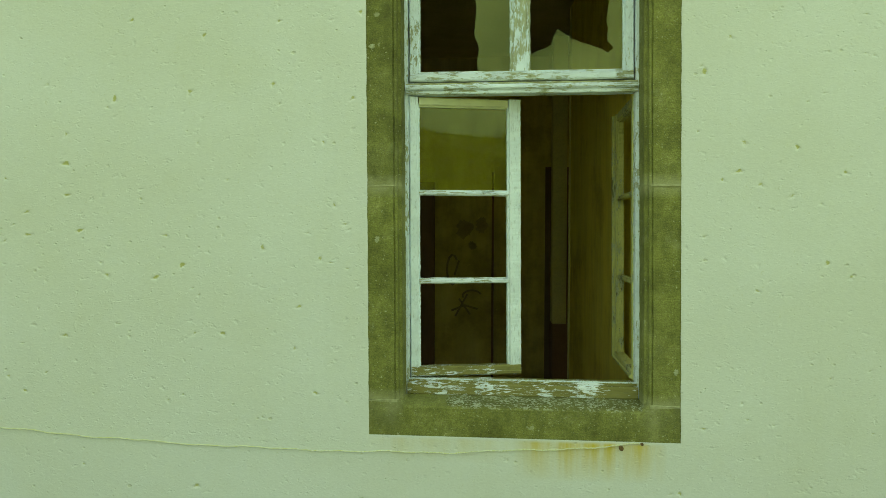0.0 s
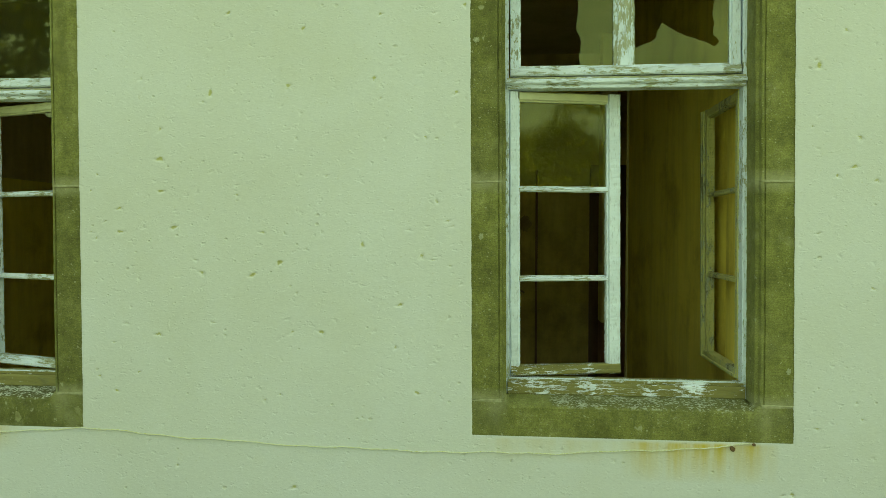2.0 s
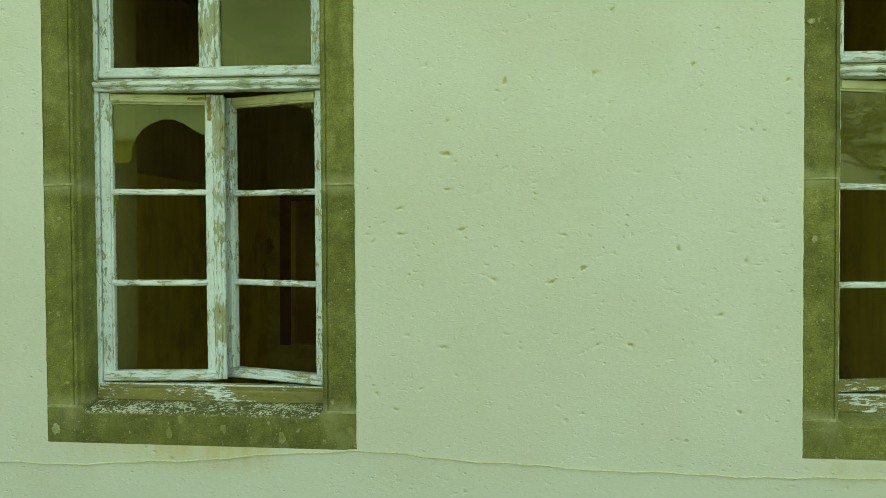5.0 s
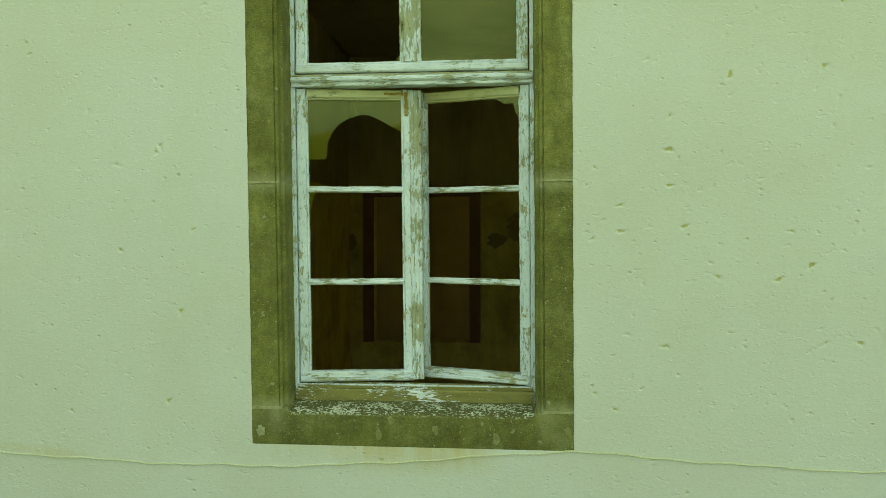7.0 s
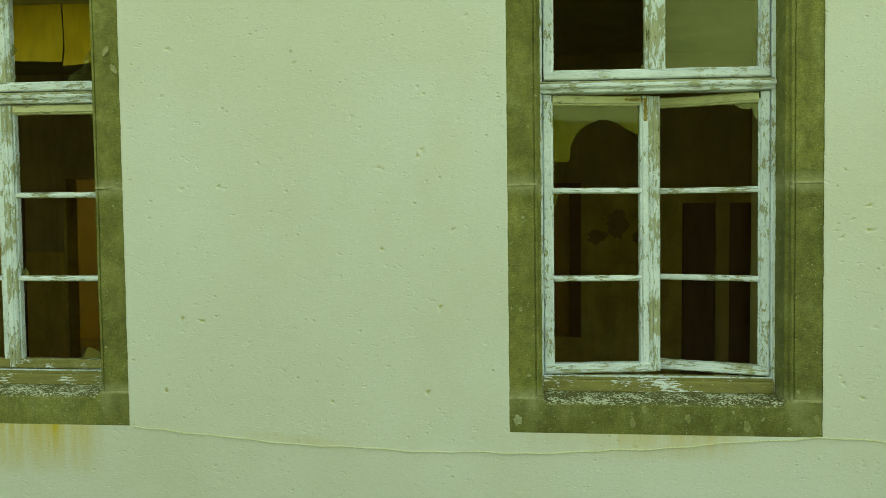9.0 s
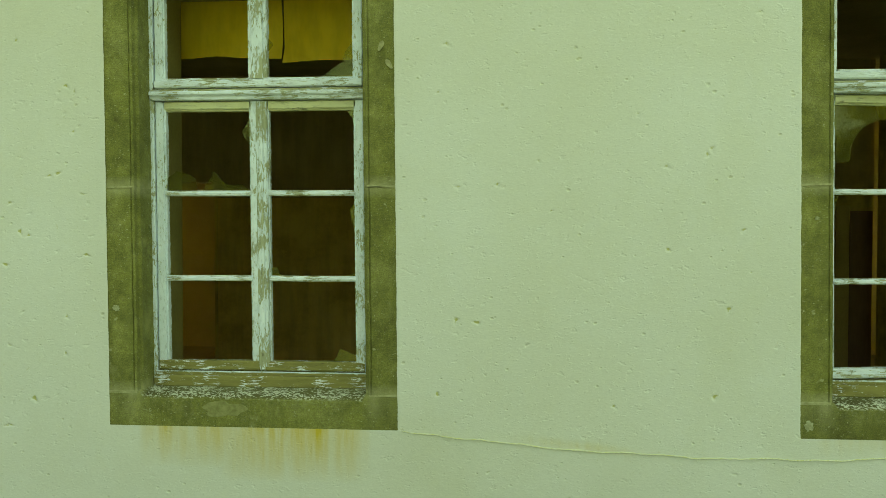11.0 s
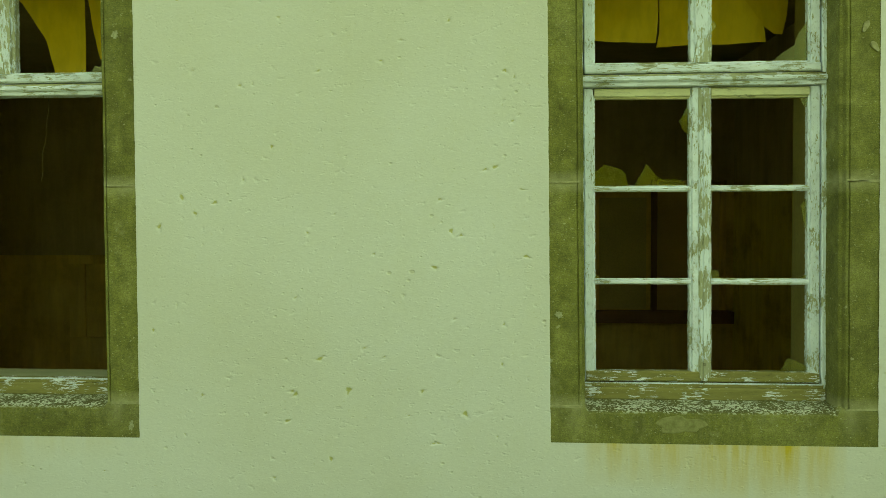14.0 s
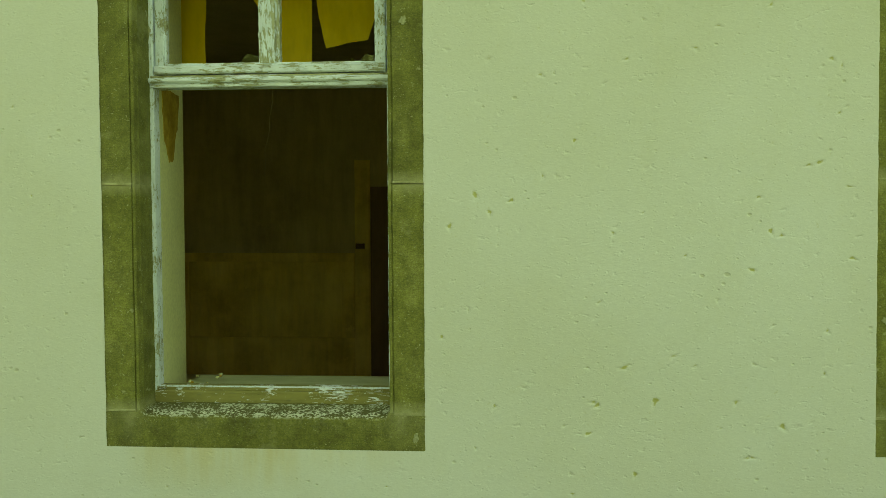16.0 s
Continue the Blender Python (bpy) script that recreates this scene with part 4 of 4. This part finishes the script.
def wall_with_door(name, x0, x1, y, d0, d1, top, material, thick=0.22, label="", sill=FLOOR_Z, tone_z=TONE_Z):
    """A wall along x with one doorway through it, shade painted in above tone_z."""
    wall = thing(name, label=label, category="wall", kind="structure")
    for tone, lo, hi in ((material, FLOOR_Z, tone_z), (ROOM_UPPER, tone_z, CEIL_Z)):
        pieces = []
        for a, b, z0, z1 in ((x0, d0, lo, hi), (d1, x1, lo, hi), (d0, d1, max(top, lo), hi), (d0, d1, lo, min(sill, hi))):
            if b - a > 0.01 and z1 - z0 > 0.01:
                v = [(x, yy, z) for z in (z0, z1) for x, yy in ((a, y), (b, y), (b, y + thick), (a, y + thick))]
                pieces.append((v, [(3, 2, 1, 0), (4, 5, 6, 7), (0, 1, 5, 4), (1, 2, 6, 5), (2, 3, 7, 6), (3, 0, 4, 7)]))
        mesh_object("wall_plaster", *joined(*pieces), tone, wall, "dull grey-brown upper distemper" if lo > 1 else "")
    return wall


def casing(parent, d0, d1, y, top, material, wide=0.11):
    for box in ((d0 - wide, d0 + 0.01, y - 0.03, y - 0.002, 0.50, top + wide), (d1 - 0.01, d1 + wide, y - 0.03, y - 0.002, 0.50, top + wide), (d0 + 0.01, d1 - 0.01, y - 0.03, y - 0.002, top - 0.01, top + wide)):
        bar("door_casing", box, material, parent, step=0.3)


# the rear wall of the passage, with unseen openings added to let sun in
rear = thing("wall_rear", label="plain rear wall of the passage with unseen openings added for light", category="wall", kind="structure")
rear_pieces = []
# the narrow one throws the sun patch; both wide ones only add light indoors
REAR_OPEN = ((-12.6, -11.4, 1.2, 2.9), (-9.02, -8.74, 1.78, 2.06), (1.6, 3.0, 1.2, 2.9))
cuts = [X_WEST] + [v for o in REAR_OPEN for v in o[:2]] + [X_EAST]
for k in range(len(cuts) - 1):
    spans_z = ((-0.2, 4.6),) if k % 2 == 0 else ((-0.2, REAR_OPEN[k // 2][2]), (REAR_OPEN[k // 2][3], 4.6))
    for z0, z1 in spans_z:
        vv = [(x, y, z) for z in (z0, z1) for x, y in ((cuts[k], 7.0), (cuts[k + 1], 7.0), (cuts[k + 1], 7.3), (cuts[k], 7.3))]
        rear_pieces.append((vv, [(3, 2, 1, 0), (4, 5, 6, 7), (0, 1, 5, 4), (1, 2, 6, 5), (2, 3, 7, 6), (3, 0, 4, 7)]))
mesh_object("wall_plaster", *joined(*rear_pieces), DARK, rear)


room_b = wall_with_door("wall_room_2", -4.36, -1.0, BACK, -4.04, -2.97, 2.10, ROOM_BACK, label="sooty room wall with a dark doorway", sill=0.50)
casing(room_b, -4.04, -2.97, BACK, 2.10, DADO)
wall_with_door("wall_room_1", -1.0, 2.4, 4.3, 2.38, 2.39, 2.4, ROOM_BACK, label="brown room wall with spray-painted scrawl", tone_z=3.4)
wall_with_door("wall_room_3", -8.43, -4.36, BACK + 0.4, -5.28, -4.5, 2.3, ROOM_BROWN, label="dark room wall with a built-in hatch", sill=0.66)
wall_with_door("wall_room_4", X_WEST, -9.12, BACK + 0.4, -9.20, -9.195, 2.4, ROOM_BROWN, label="dim room wall with a dark slab for its door gap", tone_z=1.44)

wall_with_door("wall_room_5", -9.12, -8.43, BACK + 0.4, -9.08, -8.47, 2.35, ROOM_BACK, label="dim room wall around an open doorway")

# the leaning cross wall beside the first window
cross = thing("wall_cross", label="cross wall with damp brown plaster and a dado line", category="wall", kind="structure")
v, f = prism([[(0.83, INNER, z), (1.1, INNER, z), (1.1, 2.68, z), (0.665, 2.68, z)] for z in (FLOOR_Z, CEIL_Z)])
mesh_object("wall_plaster", v, f, ROOM_WALL, cross)
bar("corner_bead", (0.652, 0.672, 2.67, 2.70, FLOOR_Z, CEIL_Z - 0.01), PALE, cross, "pale worn corner edge", step=0.1)
block("wall_return", (0.58, 0.715, 3.56, 3.8, 0.89, CEIL_Z), PALE)
tagged(bpy.data.objects["wall_return"], "pale painted wall end above a dark dado", "wall", kind="structure")
block("dado", (0.582, 1.5, 3.565, 3.8, FLOOR_Z, 0.888), DADO)
tagged(bpy.data.objects["dado"], "dark red painted dado under the pale wall", "dado", kind="structure")
middle = thing("wall_cross_middle")
block("wall_plaster", (-4.42, -4.30, INNER, BACK + 0.4, FLOOR_Z, TONE_Z), ROOM_WALL, middle)
# upper half in the darker colour that stands for shade
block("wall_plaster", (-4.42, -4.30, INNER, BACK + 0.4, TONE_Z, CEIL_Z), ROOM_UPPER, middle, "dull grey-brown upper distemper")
tagged(middle, "damp brown cross wall between two rooms", "wall", kind="structure")


def ribbon(points, width, y, thick=0.003):
    """A brush stroke on a wall, as verts and faces."""
    rings = []
    for i, (x, z) in enumerate(points):
        a, b = points[max(0, i - 1)], points[min(len(points) - 1, i + 1)]
        dx, dz = b[0] - a[0], b[1] - a[1]
        n = math.hypot(dx, dz) or 1.0
        ox, oz = -dz / n * width / 2, dx / n * width / 2
        rings.append([(x + ox, y, z + oz), (x - ox, y, z - oz), (x - ox, y + thick, z - oz), (x + ox, y + thick, z + oz)])
    return prism(rings)


def arc(cx, cz, rx, rz, a0, a1, n=10):
    return [(cx + rx * math.cos(radians(a0 + (a1 - a0) * i / n)), cz + rz * math.sin(radians(a0 + (a1 - a0) * i / n))) for i in range(n + 1)]


scrawl = [
    ribbon(arc(-0.43, 1.36, 0.06, 0.16, 40, 330), 0.022, 4.295), ribbon([(-0.41, 1.30), (-0.36, 1.46)], 0.02, 4.295),
    ribbon([(-0.44, 0.92), (-0.30, 0.98), (-0.16, 0.94)], 0.022, 4.295), ribbon([(-0.36, 1.05), (-0.24, 0.88)], 0.02, 4.2945),
    ribbon([(-0.27, 1.10), (-0.40, 0.86)], 0.02, 4.294), ribbon(arc(-0.22, 1.08, 0.10, 0.06, 200, 20), 0.02, 4.2935),
]
tagged(mesh_object("wall_scrawl", *joined(*scrawl), SOOT), "dark sprayed scrawl on the brown room wall", "graffiti", kind="structure")


def smudge(cx, cz, rx, rz, y, seed):
    """A sooty patch with a ragged rim, a film on the wall."""
    r = random.Random(seed)
    n = 26
    rim = [(cx + rx * math.cos(6.2832 * i / n) * r.uniform(0.65, 1.1), y, cz + rz * math.sin(6.2832 * i / n) * r.uniform(0.65, 1.1)) for i in range(n)]
    return prism([list(reversed(rim)), [(x, y + 0.004, z) for x, _, z in reversed(rim)]])


for name_y, spots in ((4.292, ((-0.30, 1.80, 0.10, 0.11), (-0.12, 1.84, 0.07, 0.09), (-0.22, 1.62, 0.05, 0.05))), (BACK - 0.008, ((-2.68, 1.62, 0.12, 0.09), (-2.46, 1.76, 0.13, 0.17), (-2.22, 1.60, 0.10, 0.08), (-4.28, 1.60, 0.07, 0.10)))):
    tagged(mesh_object("soot_marks", *joined(*[smudge(*q, name_y, 5 + i) for i, q in enumerate(spots)]), SMUDGE), "dark sooty smudges on the room plaster", "stain", kind="structure")

# plain dark slab added over the wall's dark west end
bar("plank_door", (-1.0, -0.62, 4.255, 4.298, FLOOR_Z, 2.3), DARK_WOOD, None, step=0.3)
tagged(bpy.data.objects["plank_door"], "dark brown slab on the west end of the room wall", "door", kind="structure")
# dark slabs set on the wall either side of a dull post
cupboard = thing("cupboard", (0, 0, 0), label="two dark brown slabs and a post on the sooty room's wall", category="cupboard", kind="structure")
bar("cupboard_door", (-1.76, -1.42, BACK - 0.03, BACK + 0.002, FLOOR_Z, 1.98), DARK_WOOD, cupboard, step=0.3)
bar("cupboard_door", (-1.26, -1.02, BACK - 0.03, BACK + 0.002, FLOOR_Z, 1.98), DARK_WOOD, cupboard, step=0.3)
bar("cupboard_post", (-1.415, -1.265, BACK - 0.04, BACK + 0.002, FLOOR_Z, 2.04), BOARD_DULL, cupboard, "dull painted post", step=0.3)
# dark slab that also stands for the unlit room beyond the wall end
bar("panel_door", (0.55, 1.5, 4.262, 4.298, FLOOR_Z, 2.45), DARK_WOOD, None, step=0.3)
tagged(bpy.data.objects["panel_door"], "dark brown slab for the dark opening behind the pale wall end", "door", kind="structure")
bar("wall_batten", (-0.012, 0.012, 4.27, 4.3, FLOOR_Z, 2.4), DARK_WOOD, None, step=0.3)
tagged(bpy.data.objects["wall_batten"], "narrow dark wooden batten on the room wall", "batten", kind="structure")
CY = BACK + 0.4
hatch = thing("serving_hatch", (0, 0, 0), label="dark built-in wall hatch with a ledge and a pale panel", category="hatch")
bar("ledge", (-6.0, -4.46, CY - 0.16, CY + 0.002, 0.68, 0.815), DADO, hatch, "dark wooden ledge", step=0.3)
bar("panel", (-5.93, -5.40, CY - 0.022, CY - 0.002, 0.83, 2.10), BOARD_DULL, hatch, "pale painted board", step=0.3)
bar("post", (-5.345, -5.285, CY - 0.06, CY + 0.002, 0.82, 2.3), DARK_WOOD, hatch, step=0.3)
bar("lower_panel", (-6.35, -6.02, CY - 0.02, CY + 0.002, FLOOR_Z, 0.82), BOARD_DULL, hatch, "pale strip of plaster", step=0.3)
wains = thing("wainscot", (0, 0, 0), label="brown painted wooden wainscot on the dim room wall", category="wainscot")
for box in ((-12.2, -10.05, CY - 0.03, CY + 0.002, 1.34, 1.44), (-12.2, -10.05, CY - 0.03, CY + 0.002, FLOOR_Z, 0.46), (-12.2, -12.0, CY - 0.029, CY + 0.002, 0.462, 1.338), (-10.2, -10.05, CY - 0.029, CY + 0.002, 0.462, 1.338)):
    bar("rail", box, ROOM_BROWN, wains, step=0.3)
bar("panel", (-12.0, -10.2, CY - 0.012, CY + 0.002, 0.462, 1.338), ROOM_BROWN, wains, step=0.3)
post = thing("door_post", (0, 0, 0), label="painted door post with a dark iron latch", category="door post")
bar("casing", (-10.045, -9.87, CY - 0.035, CY + 0.002, FLOOR_Z, 2.5), ROOM_BROWN, post, step=0.3)
# dark slab put where the half-open door leaves an unlit gap
bar("door_leaf", (-9.865, -9.62, CY - 0.02, CY + 0.004, FLOOR_Z, 2.2), DARK_WOOD, post, "dark brown door leaf", step=0.3)
bar("latch", (-10.03, -9.93, CY - 0.07, CY - 0.034, 1.49, 1.55), IRON, post, "dark iron latch")

# peeled brown patch on the splayed reveal of the last window
c4 = CENTRES[3]


def on_reveal(y, z):
    return (c4 - 0.54 - 0.065 * (y - 0.20) / (INNER - 0.20) + 0.004, y, z)


patch_rim = [(0.27, 2.40), (0.28, 2.20), (0.32, 2.13), (0.36, 2.07), (0.43, 2.08), (0.46, 2.18), (0.52, 2.27), (0.54, 2.42)]
rr = random.Random(4)
rim = []
for (y0, z0), (y1, z1) in zip(patch_rim, patch_rim[1:] + patch_rim[:1]):
    for k in range(4):
        rim.append((y0 + (y1 - y0) * k / 4 + rr.uniform(-0.008, 0.008), z0 + (z1 - z0) * k / 4 + rr.uniform(-0.008, 0.008)))
v, f = prism([[on_reveal(y, z) for y, z in rim], [(x - 0.008, y, z) for x, y, z in (on_reveal(y, z) for y, z in rim)]])
tagged(mesh_object("peeled_patch", v, f, STAIN), "brown damp patch where the reveal plaster peeled", "stain", kind="structure")


def crumb(at, size, seed):
    r = random.Random(seed)
    bm = bmesh.new()
    bmesh.ops.create_icosphere(bm, subdivisions=1, radius=size)
    for q in bm.verts:
        q.co = Vector((q.co.x * r.uniform(0.6, 1.3), q.co.y * r.uniform(0.6, 1.3), q.co.z * r.uniform(0.4, 0.9)))
    me = bpy.data.meshes.new("plaster_crumb")
    bm.to_mesh(me)
    bm.free()
    me.materials.append(STAIN if seed % 3 == 0 else REVEAL)
    ob = new("plaster_crumb", me)
    ob.location = (at[0], at[1], at[2] + size * 0.45)
    return tagged(ob, "small crumb of fallen plaster on the window board", "rubble", "crumbs on the window board")


for k in range(9):
    crumb((c4 - 0.56 + rr.uniform(0, 0.16), rr.uniform(0.40, 0.62), 0.978), rr.uniform(0.005, 0.014), k)

# ---- blinds ----


def torn_blind(c, pieces, label):
    ob = thing("roller_blind", (c, 0, 0), label=label, category="blind", group="torn yellow blinds")
    n = 20
    rings = [[(-0.68 + 1.36 * k, 0.70 + 0.02 * math.cos(a), 3.10 + 0.02 * math.sin(a)) for a in [6.2832 * i / n for i in range(n)]] for k in (0, 0.5, 1)]
    v, f = prism([list(reversed(r)) for r in rings])
    mesh_object("roller", v, f, DARK_WOOD, ob, "wooden roller on the wall above the window")
    for x in (-0.69, 0.682):
        bar("bracket", (x, x + 0.008, INNER - 0.002, 0.73, 3.08, 3.12), IRON, ob, "iron wall bracket")
    for k, o in enumerate(pieces):
        sheet("cloth", jagged(o, 5, 0.022, k + int(abs(c) * 10)), 0.72 + (0.02 if k == 2 else 0.0), 0.0015, BLIND, ob, "torn sun-yellowed cloth", curl=lambda x, z: 0.02 * math.sin(x * 7 + 1) + 0.03 * (3.1 - z))
    return ob


torn_blind(CENTRES[2], [
    [(-0.66, 2.742, T), (-0.30, 2.736, T), (-0.066, 2.735, T), (-0.058, 2.80, T), (-0.062, 3.10, F), (-0.66, 3.10, F)],
    [(-0.062, 2.712, T), (0.10, 2.724, T), (0.40, 2.722, T), (0.498, 2.724, T), (0.488, 2.80, T), (0.430, 2.89, T), (0.36, 2.98, T), (0.30, 3.10, F), (-0.050, 3.10, F), (-0.046, 2.80, T)],
    [(0.495, 2.81, T), (0.545, 2.772, T), (0.59, 2.768, T), (0.612, 2.87, T), (0.64, 3.10, F), (0.22, 3.10, F), (0.40, 2.88, T)],
], "torn yellow roller blind hanging inside the window")
last_blind = torn_blind(CENTRES[3], [
    [(-0.72, 2.60, F), (-0.518, 2.60, T), (-0.522, 2.78, T), (-0.512, 3.10, F), (-0.72, 3.10, F)],
    [(-0.122, 2.60, T), (0.042, 2.60, F), (0.046, 2.82, F), (0.048, 3.10, F), (-0.36, 3.10, T), (-0.232, 2.91, T), (-0.168, 2.80, T)],
    [(0.116, 2.702, T), (0.23, 2.725, T), (0.346, 2.737, T), (0.39, 2.86, T), (0.44, 3.10, F), (0.045, 3.10, T)],
], "torn strips of a yellow roller blind inside the window")

cord_pts = [(-0.165 - 0.045 * min(1.0, (2.46 - z) / 0.3) * (z < 2.46) + 0.006 * math.sin(z * 9) + 0.004 * math.sin(z * 37), 0.735, z) for z in np.linspace(2.02, 2.66, 24)]
rings = [[(x + 0.0010 * math.cos(a), y + 0.0010 * math.sin(a), z) for a in (0, 1.57, 3.14, 4.71)] for x, y, z in cord_pts]
mesh_object("cord", *prism(rings), CORD, last_blind, "thin frayed cord")

# ---- outdoors, behind the camera ----


def build_ground():
    xs = np.linspace(-700, 700, 80)
    ys = np.concatenate([np.linspace(-700, -40, 60), np.linspace(-38, 0.0, 20), np.linspace(12, 700, 8)])
    verts, faces = [], []
    for y in ys:
        for x in xs:
            verts.append((x, y, hill_height(x, y)))
    n = len(xs)
    for j in range(len(ys) - 1):
        for i in range(n - 1):
            faces.append((j * n + i, j * n + i + 1, (j + 1) * n + i + 1, (j + 1) * n + i))
    return tagged(mesh_object("ground", verts, faces, GRASS, smooth=True), "rough green meadow rising to a hillside", "ground", kind="structure")


def hill_height(x, y):
    d = -y
    if d < 0:
        return -0.02
    if d < 45:
        return -0.02 + 0.05 * noise.noise((x * 0.1, y * 0.1, 3)) * min(1, d / 8)
    t = min(1.0, (d - 45) / 345)
    return t * t * max(0.3, min(1.0, 1 - (x - 225) / 150)) * (57 + 7 * noise.noise((x * 0.012, 0.4, 1.7)) + 3 * noise.noise((x * 0.04, y * 0.03, 5.0)) + 0.03 * x)


def leaf_cloud(centres, size, per, spread, seed):
    """Many small leaves round given centres."""
    r = np.random.default_rng(seed)
    n = len(centres) * per
    base = np.repeat(np.array(centres), per, 0) + r.normal(0, 1, (n, 3)) * np.array(spread)
    a = r.normal(0, 1, (n, 3))
    a /= np.linalg.norm(a, axis=1)[:, None]
    b = np.cross(a, r.normal(0, 1, (n, 3)))
    b /= np.linalg.norm(b, axis=1)[:, None]
    s = (size * r.uniform(0.6, 1.4, n))[:, None]
    quad = np.stack([base - a * s, base + b * s * 0.45, base + a * s, base - b * s * 0.45], 1)
    return quad.reshape(-1, 3).tolist(), np.arange(4 * n).reshape(-1, 4).tolist()


def build_woods():
    """Bushes and small trees on the hillside, each a clump of leafy sprays with a tone of its own."""
    r = np.random.default_rng(3)
    n, per = 34000, 9
    d = np.sqrt(r.uniform(170.0 ** 2, 410.0 ** 2, n))
    x = d * np.tan(np.radians(r.uniform(-36, 50, n)))
    size = r.uniform(0.5, 1.3, n) * r.choice([0.8, 1.0, 1.5], n)
    z = np.array([hill_height(a, -b) for a, b in zip(x.tolist(), d.tolist())])
    mid = np.stack([x, -d, z + size * 0.9], 1)
    way = r.normal(0, 1, (n, per, 3))
    way /= np.linalg.norm(way, axis=2)[:, :, None]
    centre = (mid[:, None, :] + way * (size[:, None] * r.uniform(0.5, 1.05, (n, per)))[:, :, None] * np.array([1.0, 1.0, 1.1])).reshape(-1, 3)
    a = r.normal(0, 1, (n * per, 3))
    a /= np.linalg.norm(a, axis=1)[:, None]
    b = np.cross(a, r.normal(0, 1, (n * per, 3)))
    b /= np.linalg.norm(b, axis=1)[:, None]
    s = (np.repeat(size, per) * r.uniform(0.28, 0.55, n * per))[:, None]
    quad = np.stack([centre - a * s, centre + b * s * 0.7, centre + a * s, centre - b * s * 0.7], 1)
    tone = np.repeat(r.uniform(0, 1, n), per * 4)
    ob = mesh_object("hill_woods", quad.reshape(-1, 3).tolist(), np.arange(4 * n * per).reshape(-1, 4).tolist(), WOODS, attrs=(("tone", tone),))
    return tagged(ob, "dense green woods covering the far hillside", "woods", kind="stuff")


def build_tree(at, height, crown, seed, label, clumps=260, leaves=130, foliage=LEAF_SHADED):
    """crown: height of its middle, and half its width and half its height."""
    mid, half_w, half_h = crown
    r = random.Random(seed)
    tree = thing("tree", at, label=label, category="tree")
    pieces, joints = [], []

    def limb(p, way, length, radius, depth):
        rings, n = [], 5
        q = Vector(p)
        d = Vector(way).normalized()
        for k in range(n + 1):
            side = d.orthogonal().normalized()
            up = d.cross(side)
            rad = radius * (1 - 0.55 * k / n)
            rings.append([tuple(q + side * rad * math.cos(a) + up * rad * math.sin(a)) for a in [6.2832 * i / 7 for i in range(7)]])
            if depth >= 1:
                joints.append(q.copy())
            d = (d + Vector((r.uniform(-1, 1), r.uniform(-1, 1), r.uniform(-0.4, 0.7))) * 0.22).normalized()
            q = q + d * length / n
        pieces.append(prism(rings))
        if depth < 2:
            for _ in range(r.randint(5, 7) if depth == 0 else r.randint(3, 4)):
                start = Vector(p).lerp(q, r.uniform(0.4, 1.0))
                a = r.uniform(0, 6.2832)
                out = Vector((math.cos(a) * half_w, math.sin(a) * half_w, r.uniform(-0.15, 0.7) * half_h))
                limb(start, (d * 0.4 + out.normalized()).normalized(), half_w * (0.62 if depth == 0 else 0.34), radius * 0.45, depth + 1)

    limb((0, 0, -0.1), (0.03, 0.02, 1), height * 0.62, height * 0.024, 0)
    # twigs reach from the limbs to clumps of leaves within an uneven crown
    tips = []
    while len(tips) < clumps:
        d = Vector((r.gauss(0, 1), r.gauss(0, 1), r.gauss(0, 1))).normalized()
        rim = 1 + 0.42 * noise.noise(d * 2.3 + Vector((seed, 0, 0)))
        p = Vector((d.x * half_w, d.y * half_w, d.z * half_h)) * rim * r.uniform(0.45, 1.0) + Vector((0, 0, mid))
        near = min(joints, key=lambda q: (q - p).length_squared)
        way = (p - near).normalized()
        side = way.orthogonal().normalized()
        up = way.cross(side)
        pieces.append(prism([[tuple(q + (side * math.cos(a) + up * math.sin(a)) * w) for a in (0, 2.1, 4.2)] for q, w in ((near, 0.02), (p, 0.006))]))
        tips.append(tuple(p))
    mesh_object("trunk", *joined(*pieces), BARK, tree, "grey-brown trunk with spreading limbs and twigs")
    v, f = leaf_cloud(tips, 0.075, leaves, (0.26, 0.26, 0.15), seed)
    mesh_object("crown", v, f, foliage, tree, "uneven crown of small green leaves")
    return tree


build_ground()
build_woods()
build_tree((10.3, -17.0, 0), 5.4, (3.2, 2.0, 2.1), 11, "round leafy yellow-green tree on the meadow before the house", 150, 130, LEAF_SUN)
build_tree((15.5, -16.5, 0), 9.5, (6.0, 6.0, 4.6), 5, "broad green deciduous tree on the meadow before the house", 150, 120, LEAF_SUN)
build_tree((-10.6, -8.2, 0), 9.0, (6.0, 3.0, 3.2), 21, "tall green deciduous tree close before the house", 130, 120)
build_tree((-15.6, -23.0, 0), 6.6, (4.0, 3.8, 2.3), 33, "low spreading green tree on the meadow before the house", 140, 120)
